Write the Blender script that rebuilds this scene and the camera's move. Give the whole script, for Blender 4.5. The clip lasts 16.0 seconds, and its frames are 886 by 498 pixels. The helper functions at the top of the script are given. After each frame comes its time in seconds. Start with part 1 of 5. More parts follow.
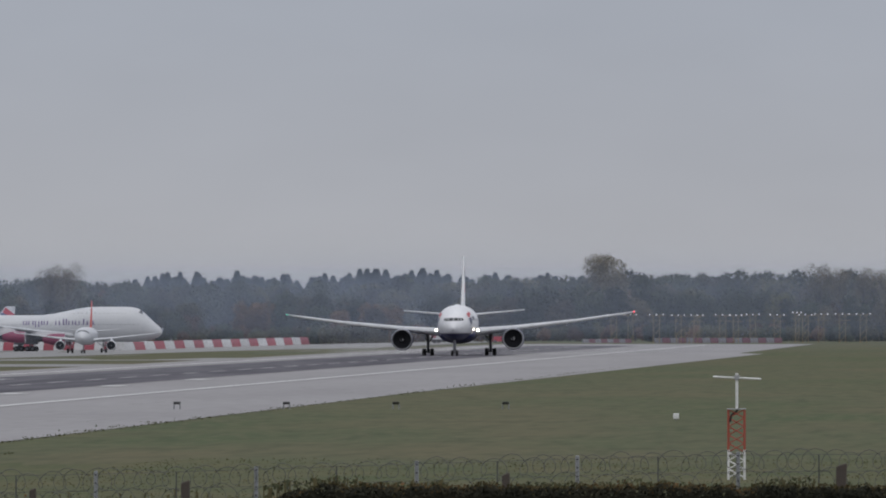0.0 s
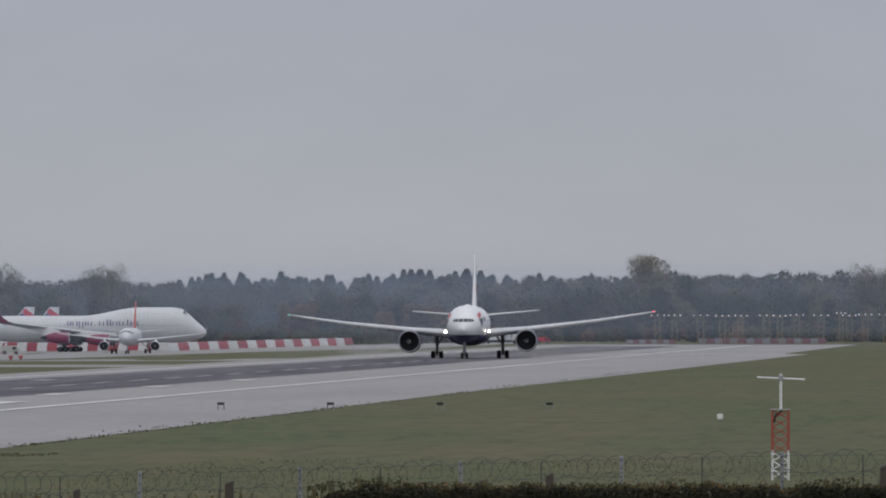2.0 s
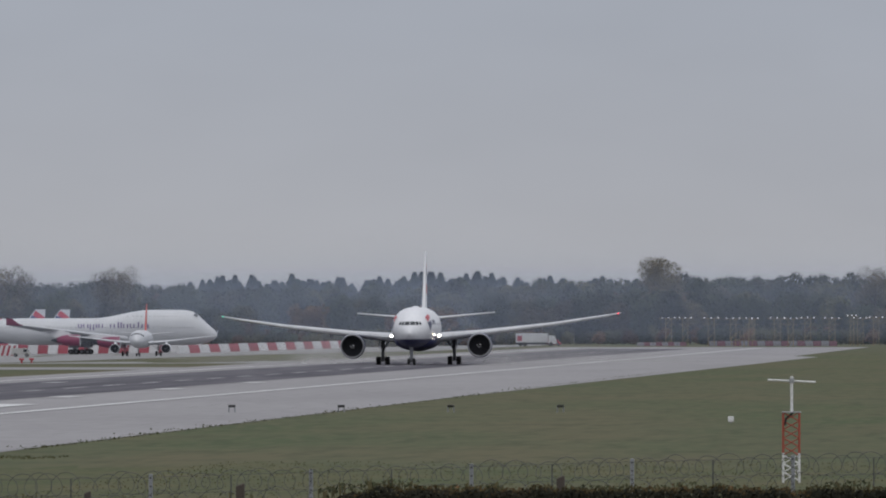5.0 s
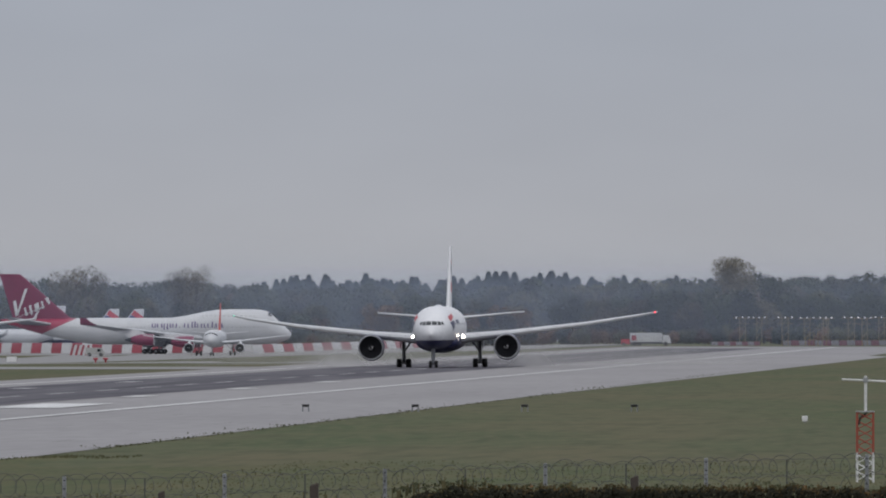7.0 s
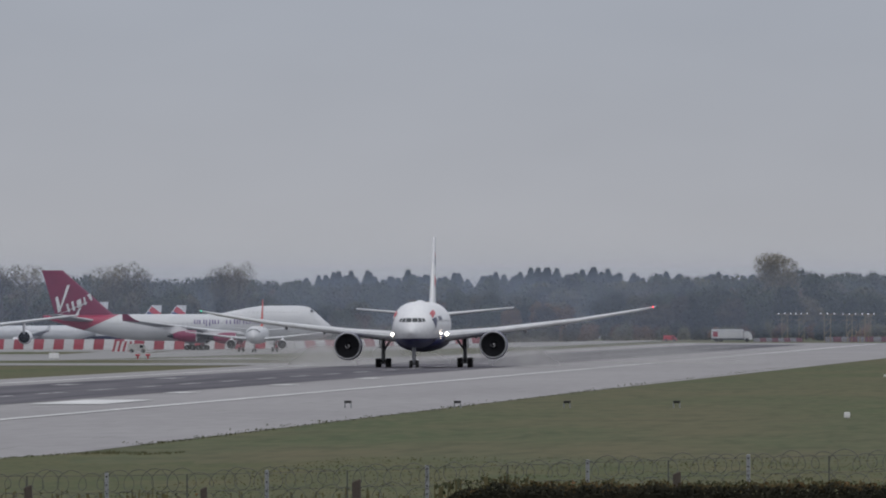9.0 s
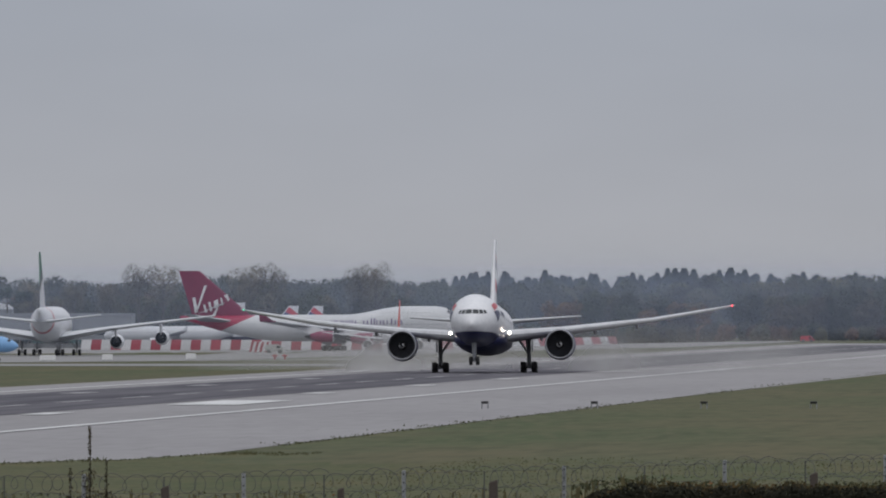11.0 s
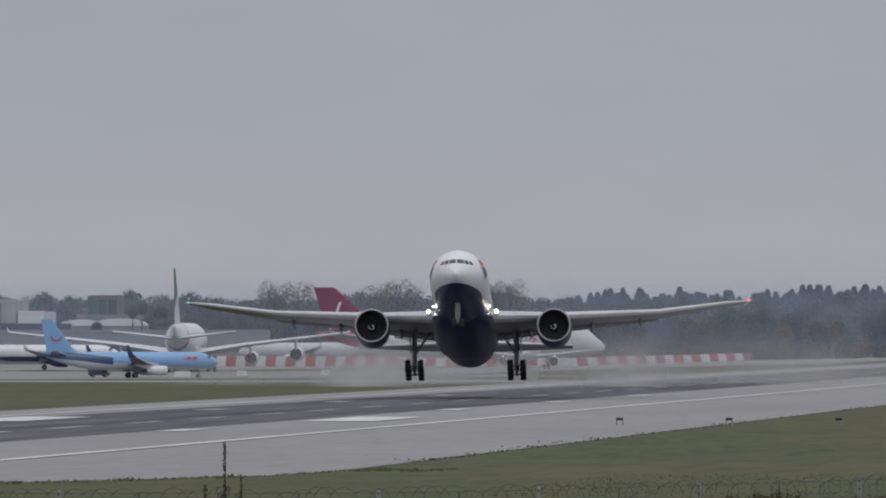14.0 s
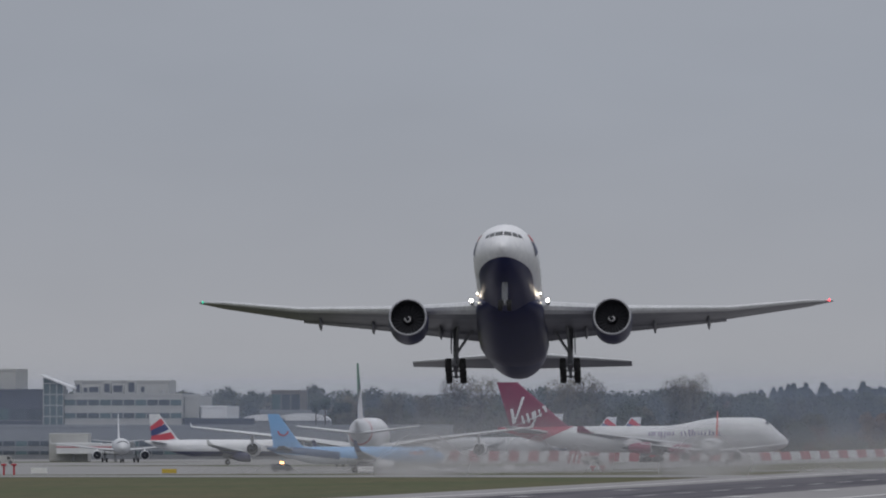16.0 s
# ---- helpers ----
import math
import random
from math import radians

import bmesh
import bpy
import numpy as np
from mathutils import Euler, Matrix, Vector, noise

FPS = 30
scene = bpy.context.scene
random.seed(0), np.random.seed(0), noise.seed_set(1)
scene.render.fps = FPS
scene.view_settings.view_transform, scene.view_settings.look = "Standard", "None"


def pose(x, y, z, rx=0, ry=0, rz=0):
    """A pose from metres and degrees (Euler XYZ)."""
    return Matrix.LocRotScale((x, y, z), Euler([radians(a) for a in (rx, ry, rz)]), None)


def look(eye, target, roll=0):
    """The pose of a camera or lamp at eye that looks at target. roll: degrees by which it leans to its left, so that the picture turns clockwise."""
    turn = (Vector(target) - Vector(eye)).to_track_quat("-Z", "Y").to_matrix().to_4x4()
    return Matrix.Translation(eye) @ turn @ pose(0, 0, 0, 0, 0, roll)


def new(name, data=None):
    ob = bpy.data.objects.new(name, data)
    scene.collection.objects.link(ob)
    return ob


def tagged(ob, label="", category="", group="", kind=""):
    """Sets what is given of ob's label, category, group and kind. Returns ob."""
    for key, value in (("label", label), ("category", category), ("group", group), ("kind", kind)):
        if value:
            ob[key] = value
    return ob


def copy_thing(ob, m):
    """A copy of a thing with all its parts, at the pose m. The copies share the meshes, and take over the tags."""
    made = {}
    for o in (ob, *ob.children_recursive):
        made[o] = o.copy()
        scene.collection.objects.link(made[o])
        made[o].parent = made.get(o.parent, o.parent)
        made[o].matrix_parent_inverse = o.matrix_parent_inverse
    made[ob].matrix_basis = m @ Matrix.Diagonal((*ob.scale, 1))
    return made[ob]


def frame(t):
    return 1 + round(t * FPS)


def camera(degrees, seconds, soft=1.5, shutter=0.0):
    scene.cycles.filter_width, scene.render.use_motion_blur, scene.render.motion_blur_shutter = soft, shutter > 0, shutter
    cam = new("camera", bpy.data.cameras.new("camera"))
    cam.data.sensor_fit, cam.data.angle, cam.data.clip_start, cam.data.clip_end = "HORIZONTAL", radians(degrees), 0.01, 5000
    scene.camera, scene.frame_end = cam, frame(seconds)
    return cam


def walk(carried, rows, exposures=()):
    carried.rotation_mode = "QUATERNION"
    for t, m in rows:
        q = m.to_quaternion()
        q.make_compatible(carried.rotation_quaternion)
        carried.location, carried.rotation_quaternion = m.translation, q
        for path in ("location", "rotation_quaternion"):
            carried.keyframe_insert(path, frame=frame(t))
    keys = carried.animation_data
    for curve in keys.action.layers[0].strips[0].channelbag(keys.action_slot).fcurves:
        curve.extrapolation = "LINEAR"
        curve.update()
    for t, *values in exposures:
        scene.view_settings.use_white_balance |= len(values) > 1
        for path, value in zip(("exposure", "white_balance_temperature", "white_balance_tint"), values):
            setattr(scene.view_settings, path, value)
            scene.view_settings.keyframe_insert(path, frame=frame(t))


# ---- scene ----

# ---------------------------------------------------------------- camera
# The camera stands 7.45 m over the runway; +y runs along the runway, away from it.
FOCAL = 26300.0
EYE = (0.0, 0.0, 7.45)
cam = camera(3.415, 16.0, soft=2.0)
# seconds, turn to the left and tilt upwards, in units of 1/26300 radian
PAN = [
    (0.0, 0.0, 0.0), (0.5, 6.7, -0.5), (1.0, 18.2, 2.0), (1.5, 51.7, 2.5), (2.0, 77.9, 1.0), (2.5, 86.3, -0.6), (3.0, 87.3, -0.6), (3.2, 83.5, -0.6),
    (5.3, 105.2, 6.0), (5.5, 114.2, 6.0), (6.0, 145.4, 5.0), (6.5, 192.1, 5.4), (7.0, 228.2, 4.6), (7.5, 236.7, 5.0), (8.0, 247.4, 3.4), (8.5, 289.1, 2.3),
    (9.0, 303.2, -2.0), (9.5, 350.4, -2.3), (10.0, 420.5, -3.5), (10.2, 452.5, -3.5), (12.3, 618.5, 4.5), (12.5, 627.5, 5.5), (13.0, 665.0, 8.0), (13.5, 712.5, 11.5),
    (14.0, 786.0, 28.2), (14.5, 846.5, 43.4), (15.0, 933.5, 66.0), (15.5, 1050.5, 131.0), (16.0, 1112.0, 196.0),
]


def aim(dx, dy):
    yaw = math.degrees(math.atan((1106.0 + dx) / FOCAL))
    pitch = math.degrees(math.atan((114.0 + dy) / FOCAL))
    return pose(*EYE, 90 + pitch, 0, yaw)


walk(cam, [(t, aim(dx, dy)) for t, dx, dy in PAN], exposures=[(0.0, 0.0), (10.0, -0.03), (12.5, -0.07), (14.5, -0.08), (15.2, -0.13), (16.0, -0.2)])

# ---------------------------------------------------------------- light: a bright overcast sky
world = bpy.data.worlds.new("overcast_sky")
scene.world = world
world.use_nodes = True
wn, wl = world.node_tree.nodes, world.node_tree.links
wn.clear()
w_out = wn.new("ShaderNodeOutputWorld")
w_bg = wn.new("ShaderNodeBackground")
w_sky = wn.new("ShaderNodeTexSky")
w_sky.sky_type = "NISHITA"
w_sky.sun_disc = False
w_sky.sun_elevation, w_sky.sun_rotation = radians(38), radians(200)
w_sky.dust_density = 6.0
w_coord = wn.new("ShaderNodeTexCoord")
w_sep = wn.new("ShaderNodeSeparateXYZ")
wl.new(w_coord.outputs["Generated"], w_sep.inputs[0])
w_ramp = wn.new("ShaderNodeValToRGB")
w_ramp.color_ramp.elements[0].position = 0.0
w_ramp.color_ramp.elements[0].color = (0.408, 0.413, 0.440, 1)
w_ramp.color_ramp.elements[1].position = 1.0
w_ramp.color_ramp.elements[1].color = (0.93, 0.955, 1.03, 1)
e = w_ramp.color_ramp.elements.new(0.022)
e.color = (0.358, 0.386, 0.442, 1)
e = w_ramp.color_ramp.elements.new(0.12)
e.color = (0.465, 0.487, 0.55, 1)
wl.new(w_sep.outputs["Z"], w_ramp.inputs[0])
w_map = wn.new("ShaderNodeMapping")
w_map.inputs["Scale"].default_value = (26, 26, 70)
wl.new(w_coord.outputs["Generated"], w_map.inputs[0])
w_noise = wn.new("ShaderNodeTexNoise")
w_noise.inputs["Scale"].default_value = 1.6
w_noise.inputs["Detail"].default_value = 3
wl.new(w_map.outputs[0], w_noise.inputs["Vector"])
w_cloud = wn.new("ShaderNodeMapRange")
w_cloud.inputs["From Min"].default_value, w_cloud.inputs["From Max"].default_value = 0.25, 0.75
w_cloud.inputs["To Min"].default_value, w_cloud.inputs["To Max"].default_value = 0.965, 1.035
wl.new(w_noise.outputs[0], w_cloud.inputs["Value"])
w_mul = wn.new("ShaderNodeVectorMath")
w_mul.operation = "SCALE"
wl.new(w_ramp.outputs[0], w_mul.inputs[0])
wl.new(w_cloud.outputs[0], w_mul.inputs["Scale"])
w_mix = wn.new("ShaderNodeMix")
w_mix.data_type = "RGBA"
w_mix.inputs[0].default_value = 0.004
wl.new(w_mul.outputs[0], w_mix.inputs[6])
wl.new(w_sky.outputs[0], w_mix.inputs[7])
wl.new(w_mix.outputs[2], w_bg.inputs["Color"])
w_bg.inputs["Strength"].default_value = 1.0
wl.new(w_bg.outputs[0], w_out.inputs["Surface"])

sun_data = bpy.data.lights.new("sun", "SUN")
sun_data.energy, sun_data.angle, sun_data.color = 0.7, radians(35), (1.0, 0.97, 0.93)
sun = new("sun", sun_data)
sun.matrix_world = look((0, 0, 500), (-90, 250, 0))


# ---------------------------------------------------------------- materials
def material(name, color, rough=0.6, metal=0.0, second=None, scale=1.0, fine=8.0, amount=0.5, bump=0.0, stretch=(1, 1, 1), spec=0.5, per_object=0.0):
    """A surface of two mixed tones (broad stains and fine grain) with a little relief."""
    m = bpy.data.materials.new(name)
    m.use_nodes = True
    n, l = m.node_tree.nodes, m.node_tree.links
    b = n["Principled BSDF"]
    b.inputs["Roughness"].default_value = rough
    b.inputs["Metallic"].default_value = metal
    b.inputs["Specular IOR Level"].default_value = spec
    second = second or tuple(c * 0.8 for c in color)
    tc = n.new("ShaderNodeTexCoord")
    mp = n.new("ShaderNodeMapping")
    mp.inputs["Scale"].default_value = stretch
    l.new(tc.outputs["Object"], mp.inputs[0])
    broad = n.new("ShaderNodeTexNoise")
    broad.inputs["Scale"].default_value, broad.inputs["Detail"].default_value = scale, 5
    grain = n.new("ShaderNodeTexNoise")
    grain.inputs["Scale"].default_value, grain.inputs["Detail"].default_value = scale * fine, 3
    l.new(mp.outputs[0], broad.inputs["Vector"])
    l.new(mp.outputs[0], grain.inputs["Vector"])
    add = n.new("ShaderNodeMath")
    add.operation = "ADD"
    l.new(broad.outputs[0], add.inputs[0])
    l.new(grain.outputs[0], add.inputs[1])
    rng = n.new("ShaderNodeMapRange")
    rng.inputs["From Min"].default_value, rng.inputs["From Max"].default_value = 0.75, 1.25
    rng.inputs["To Min"].default_value, rng.inputs["To Max"].default_value = 0.0, amount * 2
    l.new(add.outputs[0], rng.inputs["Value"])
    mix = n.new("ShaderNodeMix")
    mix.data_type = "RGBA"
    mix.inputs[6].default_value, mix.inputs[7].default_value = (*color, 1), (*second, 1)
    l.new(rng.outputs[0], mix.inputs[0])
    out = mix.outputs[2]
    if per_object:
        info = n.new("ShaderNodeObjectInfo")
        r2 = n.new("ShaderNodeMapRange")
        r2.inputs["To Min"].default_value, r2.inputs["To Max"].default_value = 1 - per_object, 1 + per_object
        l.new(info.outputs["Random"], r2.inputs["Value"])
        sc = n.new("ShaderNodeVectorMath")
        sc.operation = "SCALE"
        l.new(out, sc.inputs[0])
        l.new(r2.outputs[0], sc.inputs["Scale"])
        out = sc.outputs[0]
    l.new(out, b.inputs["Base Color"])
    if bump:
        bp = n.new("ShaderNodeBump")
        bp.inputs["Strength"].default_value = bump
        l.new(grain.outputs[0], bp.inputs["Height"])
        l.new(bp.outputs[0], b.inputs["Normal"])
    return m


def glow(name, color, strength):
    m = bpy.data.materials.new(name)
    m.use_nodes = True
    b = m.node_tree.nodes["Principled BSDF"]
    b.inputs["Base Color"].default_value = (*color, 1)
    b.inputs["Emission Color"].default_value = (*color, 1)
    b.inputs["Emission Strength"].default_value = strength
    return m


WHITE = material("white_aircraft_paint", (0.72, 0.725, 0.74), 0.34, second=(0.58, 0.59, 0.62), scale=0.25, fine=9, amount=0.45, spec=0.4)
NAVY = material("dark_blue_paint", (0.017, 0.021, 0.082), 0.38, spec=0.3, second=(0.02, 0.024, 0.07), scale=0.3)
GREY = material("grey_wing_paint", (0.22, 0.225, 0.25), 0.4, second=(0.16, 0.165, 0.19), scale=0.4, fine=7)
LIP = material("dull_metal_lip", (0.36, 0.365, 0.39), 0.42, 0.45, second=(0.26, 0.265, 0.29), scale=1.2)
SILVER = material("bare_metal", (0.72, 0.73, 0.75), 0.28, 0.85, scale=0.8)
DARK = material("dark_fan_metal", (0.012, 0.013, 0.019), 0.6, 0.2, scale=2)
GALV = material("galvanised_steel", (0.36, 0.37, 0.38), 0.5, 0.4, second=(0.28, 0.29, 0.3), scale=2)
TYRE = material("tyre_rubber", (0.02, 0.02, 0.021), 0.8, scale=3)
STEEL = material("gear_steel", (0.23, 0.235, 0.25), 0.45, 0.3, scale=2)
GLASS = material("dark_cockpit_glass", (0.02, 0.024, 0.03), 0.08, scale=2)
RED = material("red_paint", (0.45, 0.028, 0.045), 0.4, second=(0.38, 0.03, 0.05), scale=0.5)
MAGENTA = material("crimson_paint", (0.20, 0.018, 0.066), 0.38, second=(0.165, 0.018, 0.06), scale=0.3)
BLUE = material("light_blue_paint", (0.20, 0.40, 0.68), 0.35, second=(0.18, 0.36, 0.62), scale=0.3)
PURPLE = material("violet_lettering", (0.13, 0.09, 0.22), 0.5)
GREEN = material("green_paint", (0.02, 0.15, 0.075), 0.4)
BLACK = material("black_paint", (0.015, 0.015, 0.016), 0.5)
ORANGE = material("orange_red_paint", (0.55, 0.06, 0.035), 0.4)
LAMP = glow("landing_light_glow", (1.0, 0.86, 0.70), 32)
LAMP_RED = glow("red_light_glow", (1.0, 0.06, 0.08), 4)
LAMP_GREEN = glow("green_light_glow", (0.05, 0.8, 0.5), 0.8)
LAMP_AMBER = glow("amber_light_glow", (1.0, 0.5, 0.15), 10)


# ---------------------------------------------------------------- mesh helpers
def finish(name, bm, mat, parent=None, label="", smooth=False):
    me = bpy.data.meshes.new(name)
    bmesh.ops.recalc_face_normals(bm, faces=bm.faces)
    bm.to_mesh(me)
    bm.free()
    for m in mat if isinstance(mat, (list, tuple)) else [mat]:
        me.materials.append(m)
    if smooth:
        for p in me.polygons:
            p.use_smooth = True
    ob = new(name, me)
    if parent:
        ob.parent = parent
    if label:
        ob["label"] = label
    return ob


def part(name, bm, mat, parent, label="", smooth=False):
    return finish(name, bm, mat, parent, label, smooth)


def empty(name, m=None):
    ob = new(name)
    if m is not None:
        ob.matrix_basis = m
    return ob


def add_box(bm, x0, y0, z0, x1, y1, z1, bevel=0.0, m=None):
    r = bmesh.ops.create_cube(bm, size=1)
    vs = r["verts"]
    for v in vs:
        v.co = Vector(((x0 + x1) / 2 + v.co.x * (x1 - x0), (y0 + y1) / 2 + v.co.y * (y1 - y0), (z0 + z1) / 2 + v.co.z * (z1 - z0)))
    if m:
        for v in vs:
            v.co = m @ v.co
    if bevel:
        es = list({e for v in vs for e in v.link_edges})
        bmesh.ops.bevel(bm, geom=es, offset=bevel, segments=1, affect="EDGES")
    return bm


def box(x0, y0, z0, x1, y1, z1, bevel=0.0):
    return add_box(bmesh.new(), x0, y0, z0, x1, y1, z1, bevel)


def add_rod(bm, a, b, r, r2=None, seg=8):
    a, b = Vector(a), Vector(b)
    d = b - a
    m = Matrix.Translation((a + b) / 2) @ d.to_track_quat("Z", "Y").to_matrix().to_4x4()
    bmesh.ops.create_cone(bm, cap_ends=True, segments=seg, radius1=r, radius2=r if r2 is None else r2, depth=d.length, matrix=m)
    return bm


def rod(a, b, r, r2=None, seg=8):
    return add_rod(bmesh.new(), a, b, r, r2, seg)


def loft(rings, closed=True, caps=True):
    bm = bmesh.new()
    add_loft(bm, rings, closed, caps)
    return bm


def add_loft(bm, rings, closed=True, caps=True, mats=None):
    vs = [[bm.verts.new(p) for p in r] for r in rings]
    n = len(rings[0])
    for i in range(len(vs) - 1):
        for j in range(n if closed else n - 1):
            k = (j + 1) % n
            f = bm.faces.new((vs[i][j], vs[i][k], vs[i + 1][k], vs[i + 1][j]))
            if mats:
                f.material_index = mats(i, j)
    if caps:
        bm.faces.new(vs[0][::-1])
        bm.faces.new(vs[-1])


def smoothstep(a, b, v):
    u = min(1, max(0, (v - a) / (b - a)))
    return u * u * (3 - 2 * u)


def ground_z(x, y):
    """The apron lies lower than the runway."""
    fall = 3.0 * smoothstep(2100, 2900, y) - 1.2 * smoothstep(3000, 3600, y)
    return -fall * smoothstep(140, 270, -x)


def lay(x, y, z_off=0.0):
    return (x, y, ground_z(x, y) + z_off)


# ---------------------------------------------------------------- ground, runway, taxiways
RUNWAY_X = -108.4
def turf(name, tones, layers, relief=0.3):
    """Grass of several tones, mixed by patches of different sizes; layers are (across, along, strength) in metres."""
    m = material(name, tones[0], 0.92, second=tones[1], scale=0.03, fine=7, amount=0.4, bump=relief, spec=0.06)
    n, l = m.node_tree.nodes, m.node_tree.links
    b = n["Principled BSDF"]
    src = b.inputs["Base Color"].links[0].from_socket
    tc = n.new("ShaderNodeTexCoord")
    for (across, along, strength), tone in zip(layers, tones[2:]):
        mp = n.new("ShaderNodeMapping")
        mp.inputs["Scale"].default_value = (1 / across, 1 / along, 1)
        mp.inputs["Location"].default_value = (across * 3.1, along * 0.7, 0)
        l.new(tc.outputs["Object"], mp.inputs[0])
        ns = n.new("ShaderNodeTexNoise")
        ns.inputs["Scale"].default_value, ns.inputs["Detail"].default_value = 1.0, 3
        l.new(mp.outputs[0], ns.inputs["Vector"])
        rg = n.new("ShaderNodeMapRange")
        rg.inputs["From Min"].default_value, rg.inputs["From Max"].default_value = 0.45, 0.68
        rg.inputs["To Max"].default_value = strength
        l.new(ns.outputs[0], rg.inputs["Value"])
        mx = n.new("ShaderNodeMix")
        mx.data_type = "RGBA"
        l.new(rg.outputs[0], mx.inputs[0])
        l.new(src, mx.inputs[6])
        mx.inputs[7].default_value = (*tone, 1)
        src = mx.outputs[2]
    l.new(src, b.inputs["Base Color"])
    return m


GRASS = turf("autumn_grass", [(0.095, 0.094, 0.055), (0.074, 0.086, 0.048), (0.056, 0.083, 0.039), (0.117, 0.098, 0.060), (0.051, 0.062, 0.035), (0.119, 0.108, 0.064)],
             [(26, 240, .7), (17, 120, .65), (2.2, 26, .6), (1.0, 12, .55)])
ASPHALT = material("worn_asphalt", (0.262, 0.254, 0.258), 0.7, second=(0.215, 0.208, 0.212), scale=0.06, fine=12, amount=0.5, stretch=(1, 0.1, 1), spec=0.12)
RUBBER = material("rubber_marked_asphalt", (0.062, 0.060, 0.073), 0.8, second=(0.185, 0.179, 0.193), scale=0.22, fine=3, amount=0.32, stretch=(1, 0.02, 1), spec=0.03)
CONCRETE = material("apron_concrete", (0.24, 0.238, 0.236), 0.7, second=(0.20, 0.198, 0.2), scale=0.05, fine=20, spec=0.12)
PAINT = material("worn_white_paint", (0.62, 0.62, 0.62), 0.55, second=(0.42, 0.42, 0.42), scale=0.3, fine=8, amount=0.5, stretch=(1, 0.2, 1))


SCUFFED = material("tyre_scuffed_paint", (0.40, 0.395, 0.405), 0.6, second=(0.16, 0.155, 0.165), scale=0.4, fine=6, amount=0.6, stretch=(1, 0.15, 1))


def sheet(name, xs, ys, mat, dz, kind="structure", parent=None, label=""):
    bm = bmesh.new()
    rows = [[bm.verts.new((x, y, ground_z(x, y) + dz)) for x in xs] for y in ys]
    for a, b in zip(rows, rows[1:]):
        for i in range(len(xs) - 1):
            bm.faces.new((a[i], a[i + 1], b[i + 1], b[i]))
    ob = finish(name, bm, mat, parent, label, True)
    if kind and not parent:
        tagged(ob, kind=kind)
    return ob


xs_ground = [-3000, -1500, -800, -500, -400] + list(range(-340, -120, 8)) + [-110, -80, -50, 0, 200, 600, 1500, 3000]
ys_ground = [-300, 0, 200, 400] + list(range(600, 5000, 100)) + [5400, 7000]
tagged(sheet("ground", xs_ground, ys_ground, GRASS, 0.0), "mown green and brown autumn grass airfield", "ground")
ROUGH = turf("rough_dry_grass", [(0.088, 0.090, 0.049), (0.066, 0.078, 0.040), (0.060, 0.080, 0.037), (0.118, 0.100, 0.055), (0.05, 0.06, 0.032), (0.112, 0.105, 0.056)],
             [(9, 30, .7), (5, 20, .6), (.8, 5, .6), (.4, 2.5, .6)], .4)


def ragged_sheet(name, near, edge, mat, dz, label):
    """A sheet from a near line to an uneven far edge, given as (x, y) points."""
    bm = bmesh.new()
    rows = [(bm.verts.new((x, near, dz(x))), bm.verts.new((x, y, dz(x)))) for x, y in edge]
    for (a, b), (c, d) in zip(rows, rows[1:]):
        bm.faces.new((a, c, d, b))
    return tagged(finish(name, bm, mat), label, "verge", kind="structure")


ragged_sheet("rough_verge", 380, [(-59.5 + .5 * k, 735 + 45 * noise.noise(Vector((k * .045, 2, 0))) + 22 * noise.noise(Vector((k * .31, 5, 0)))) for k in range(240)], ROUGH, lambda x: 0.02, "darker rough grass verge inside the fence")
# the shoulder ends at a bank of grass in the foreground
bank = []
for k in range(149):
    x = -130 + .5 * k
    y = float(np.interp(x, [-130, -95, -75, -70, -66.5, -63, -60.8], [680, 690, 714, 724, 738, 752, 785]))
    bank.append((x, y + 9 * noise.noise(Vector((x * .5, 1, 0))) + 5 * noise.noise(Vector((x * 1.7, 4, 0)))))
ragged_sheet("grass_bank", 300, bank, ROUGH, lambda x: 0.036 - .066 * smoothstep(-61.2, -56.5, x), "rough grass bank before the paved shoulder")
ys_run = list(range(300, 3600, 60)) + [3600]
tagged(sheet("runway", [-137, -128, -118, -106.8, -96, -85, -61.4], ys_run, ASPHALT, 0.03), "pale grey worn runway asphalt with paved shoulder", "runway")

# ---------------------------------------------------------------- aircraft


def ring(y, a, b, c, n=32):
    return [(a * math.sin(2 * math.pi * k / n), y, c - b * math.cos(2 * math.pi * k / n)) for k in range(n)]


def body_shape(S, s):
    """Half width, half height and centre height of a fuselage at s metres behind its nose."""
    R, zc, L, ln, lt = S["R"], S["zc"], S["L"], S["nose"], S["tail"]
    a, b, c = R, R * S.get("tall", 1.0), zc
    if s < ln:
        u = 1 - s / ln
        k = max(0.012, (1 - u ** 2.1) ** S.get("blunt", 0.62))
        a, b = R * k, b * k
        c = zc - S.get("droop", 0.28) * R * u ** 1.7
    if s > L - lt:
        u = (s - (L - lt)) / lt
        k = 1 - 0.90 * u ** 1.45
        top = c + b
        a, b = R * (1 - 0.93 * u ** 1.5), b * k
        c = top - b - 0.10 * R * u
    hump = S.get("hump")
    if hump:
        k = smoothstep(1.2, 6.5, s) * (1 - smoothstep(hump[0], hump[1], s))
        b += hump[2] * k / 2
        c += hump[2] * k / 2
    return a, b, c


def fus_point(S, s, ang, off=0.0):
    a, b, c = body_shape(S, s)
    return Vector(((a + off) * math.sin(ang), s - S["s0"], c + (b + off) * math.cos(ang)))


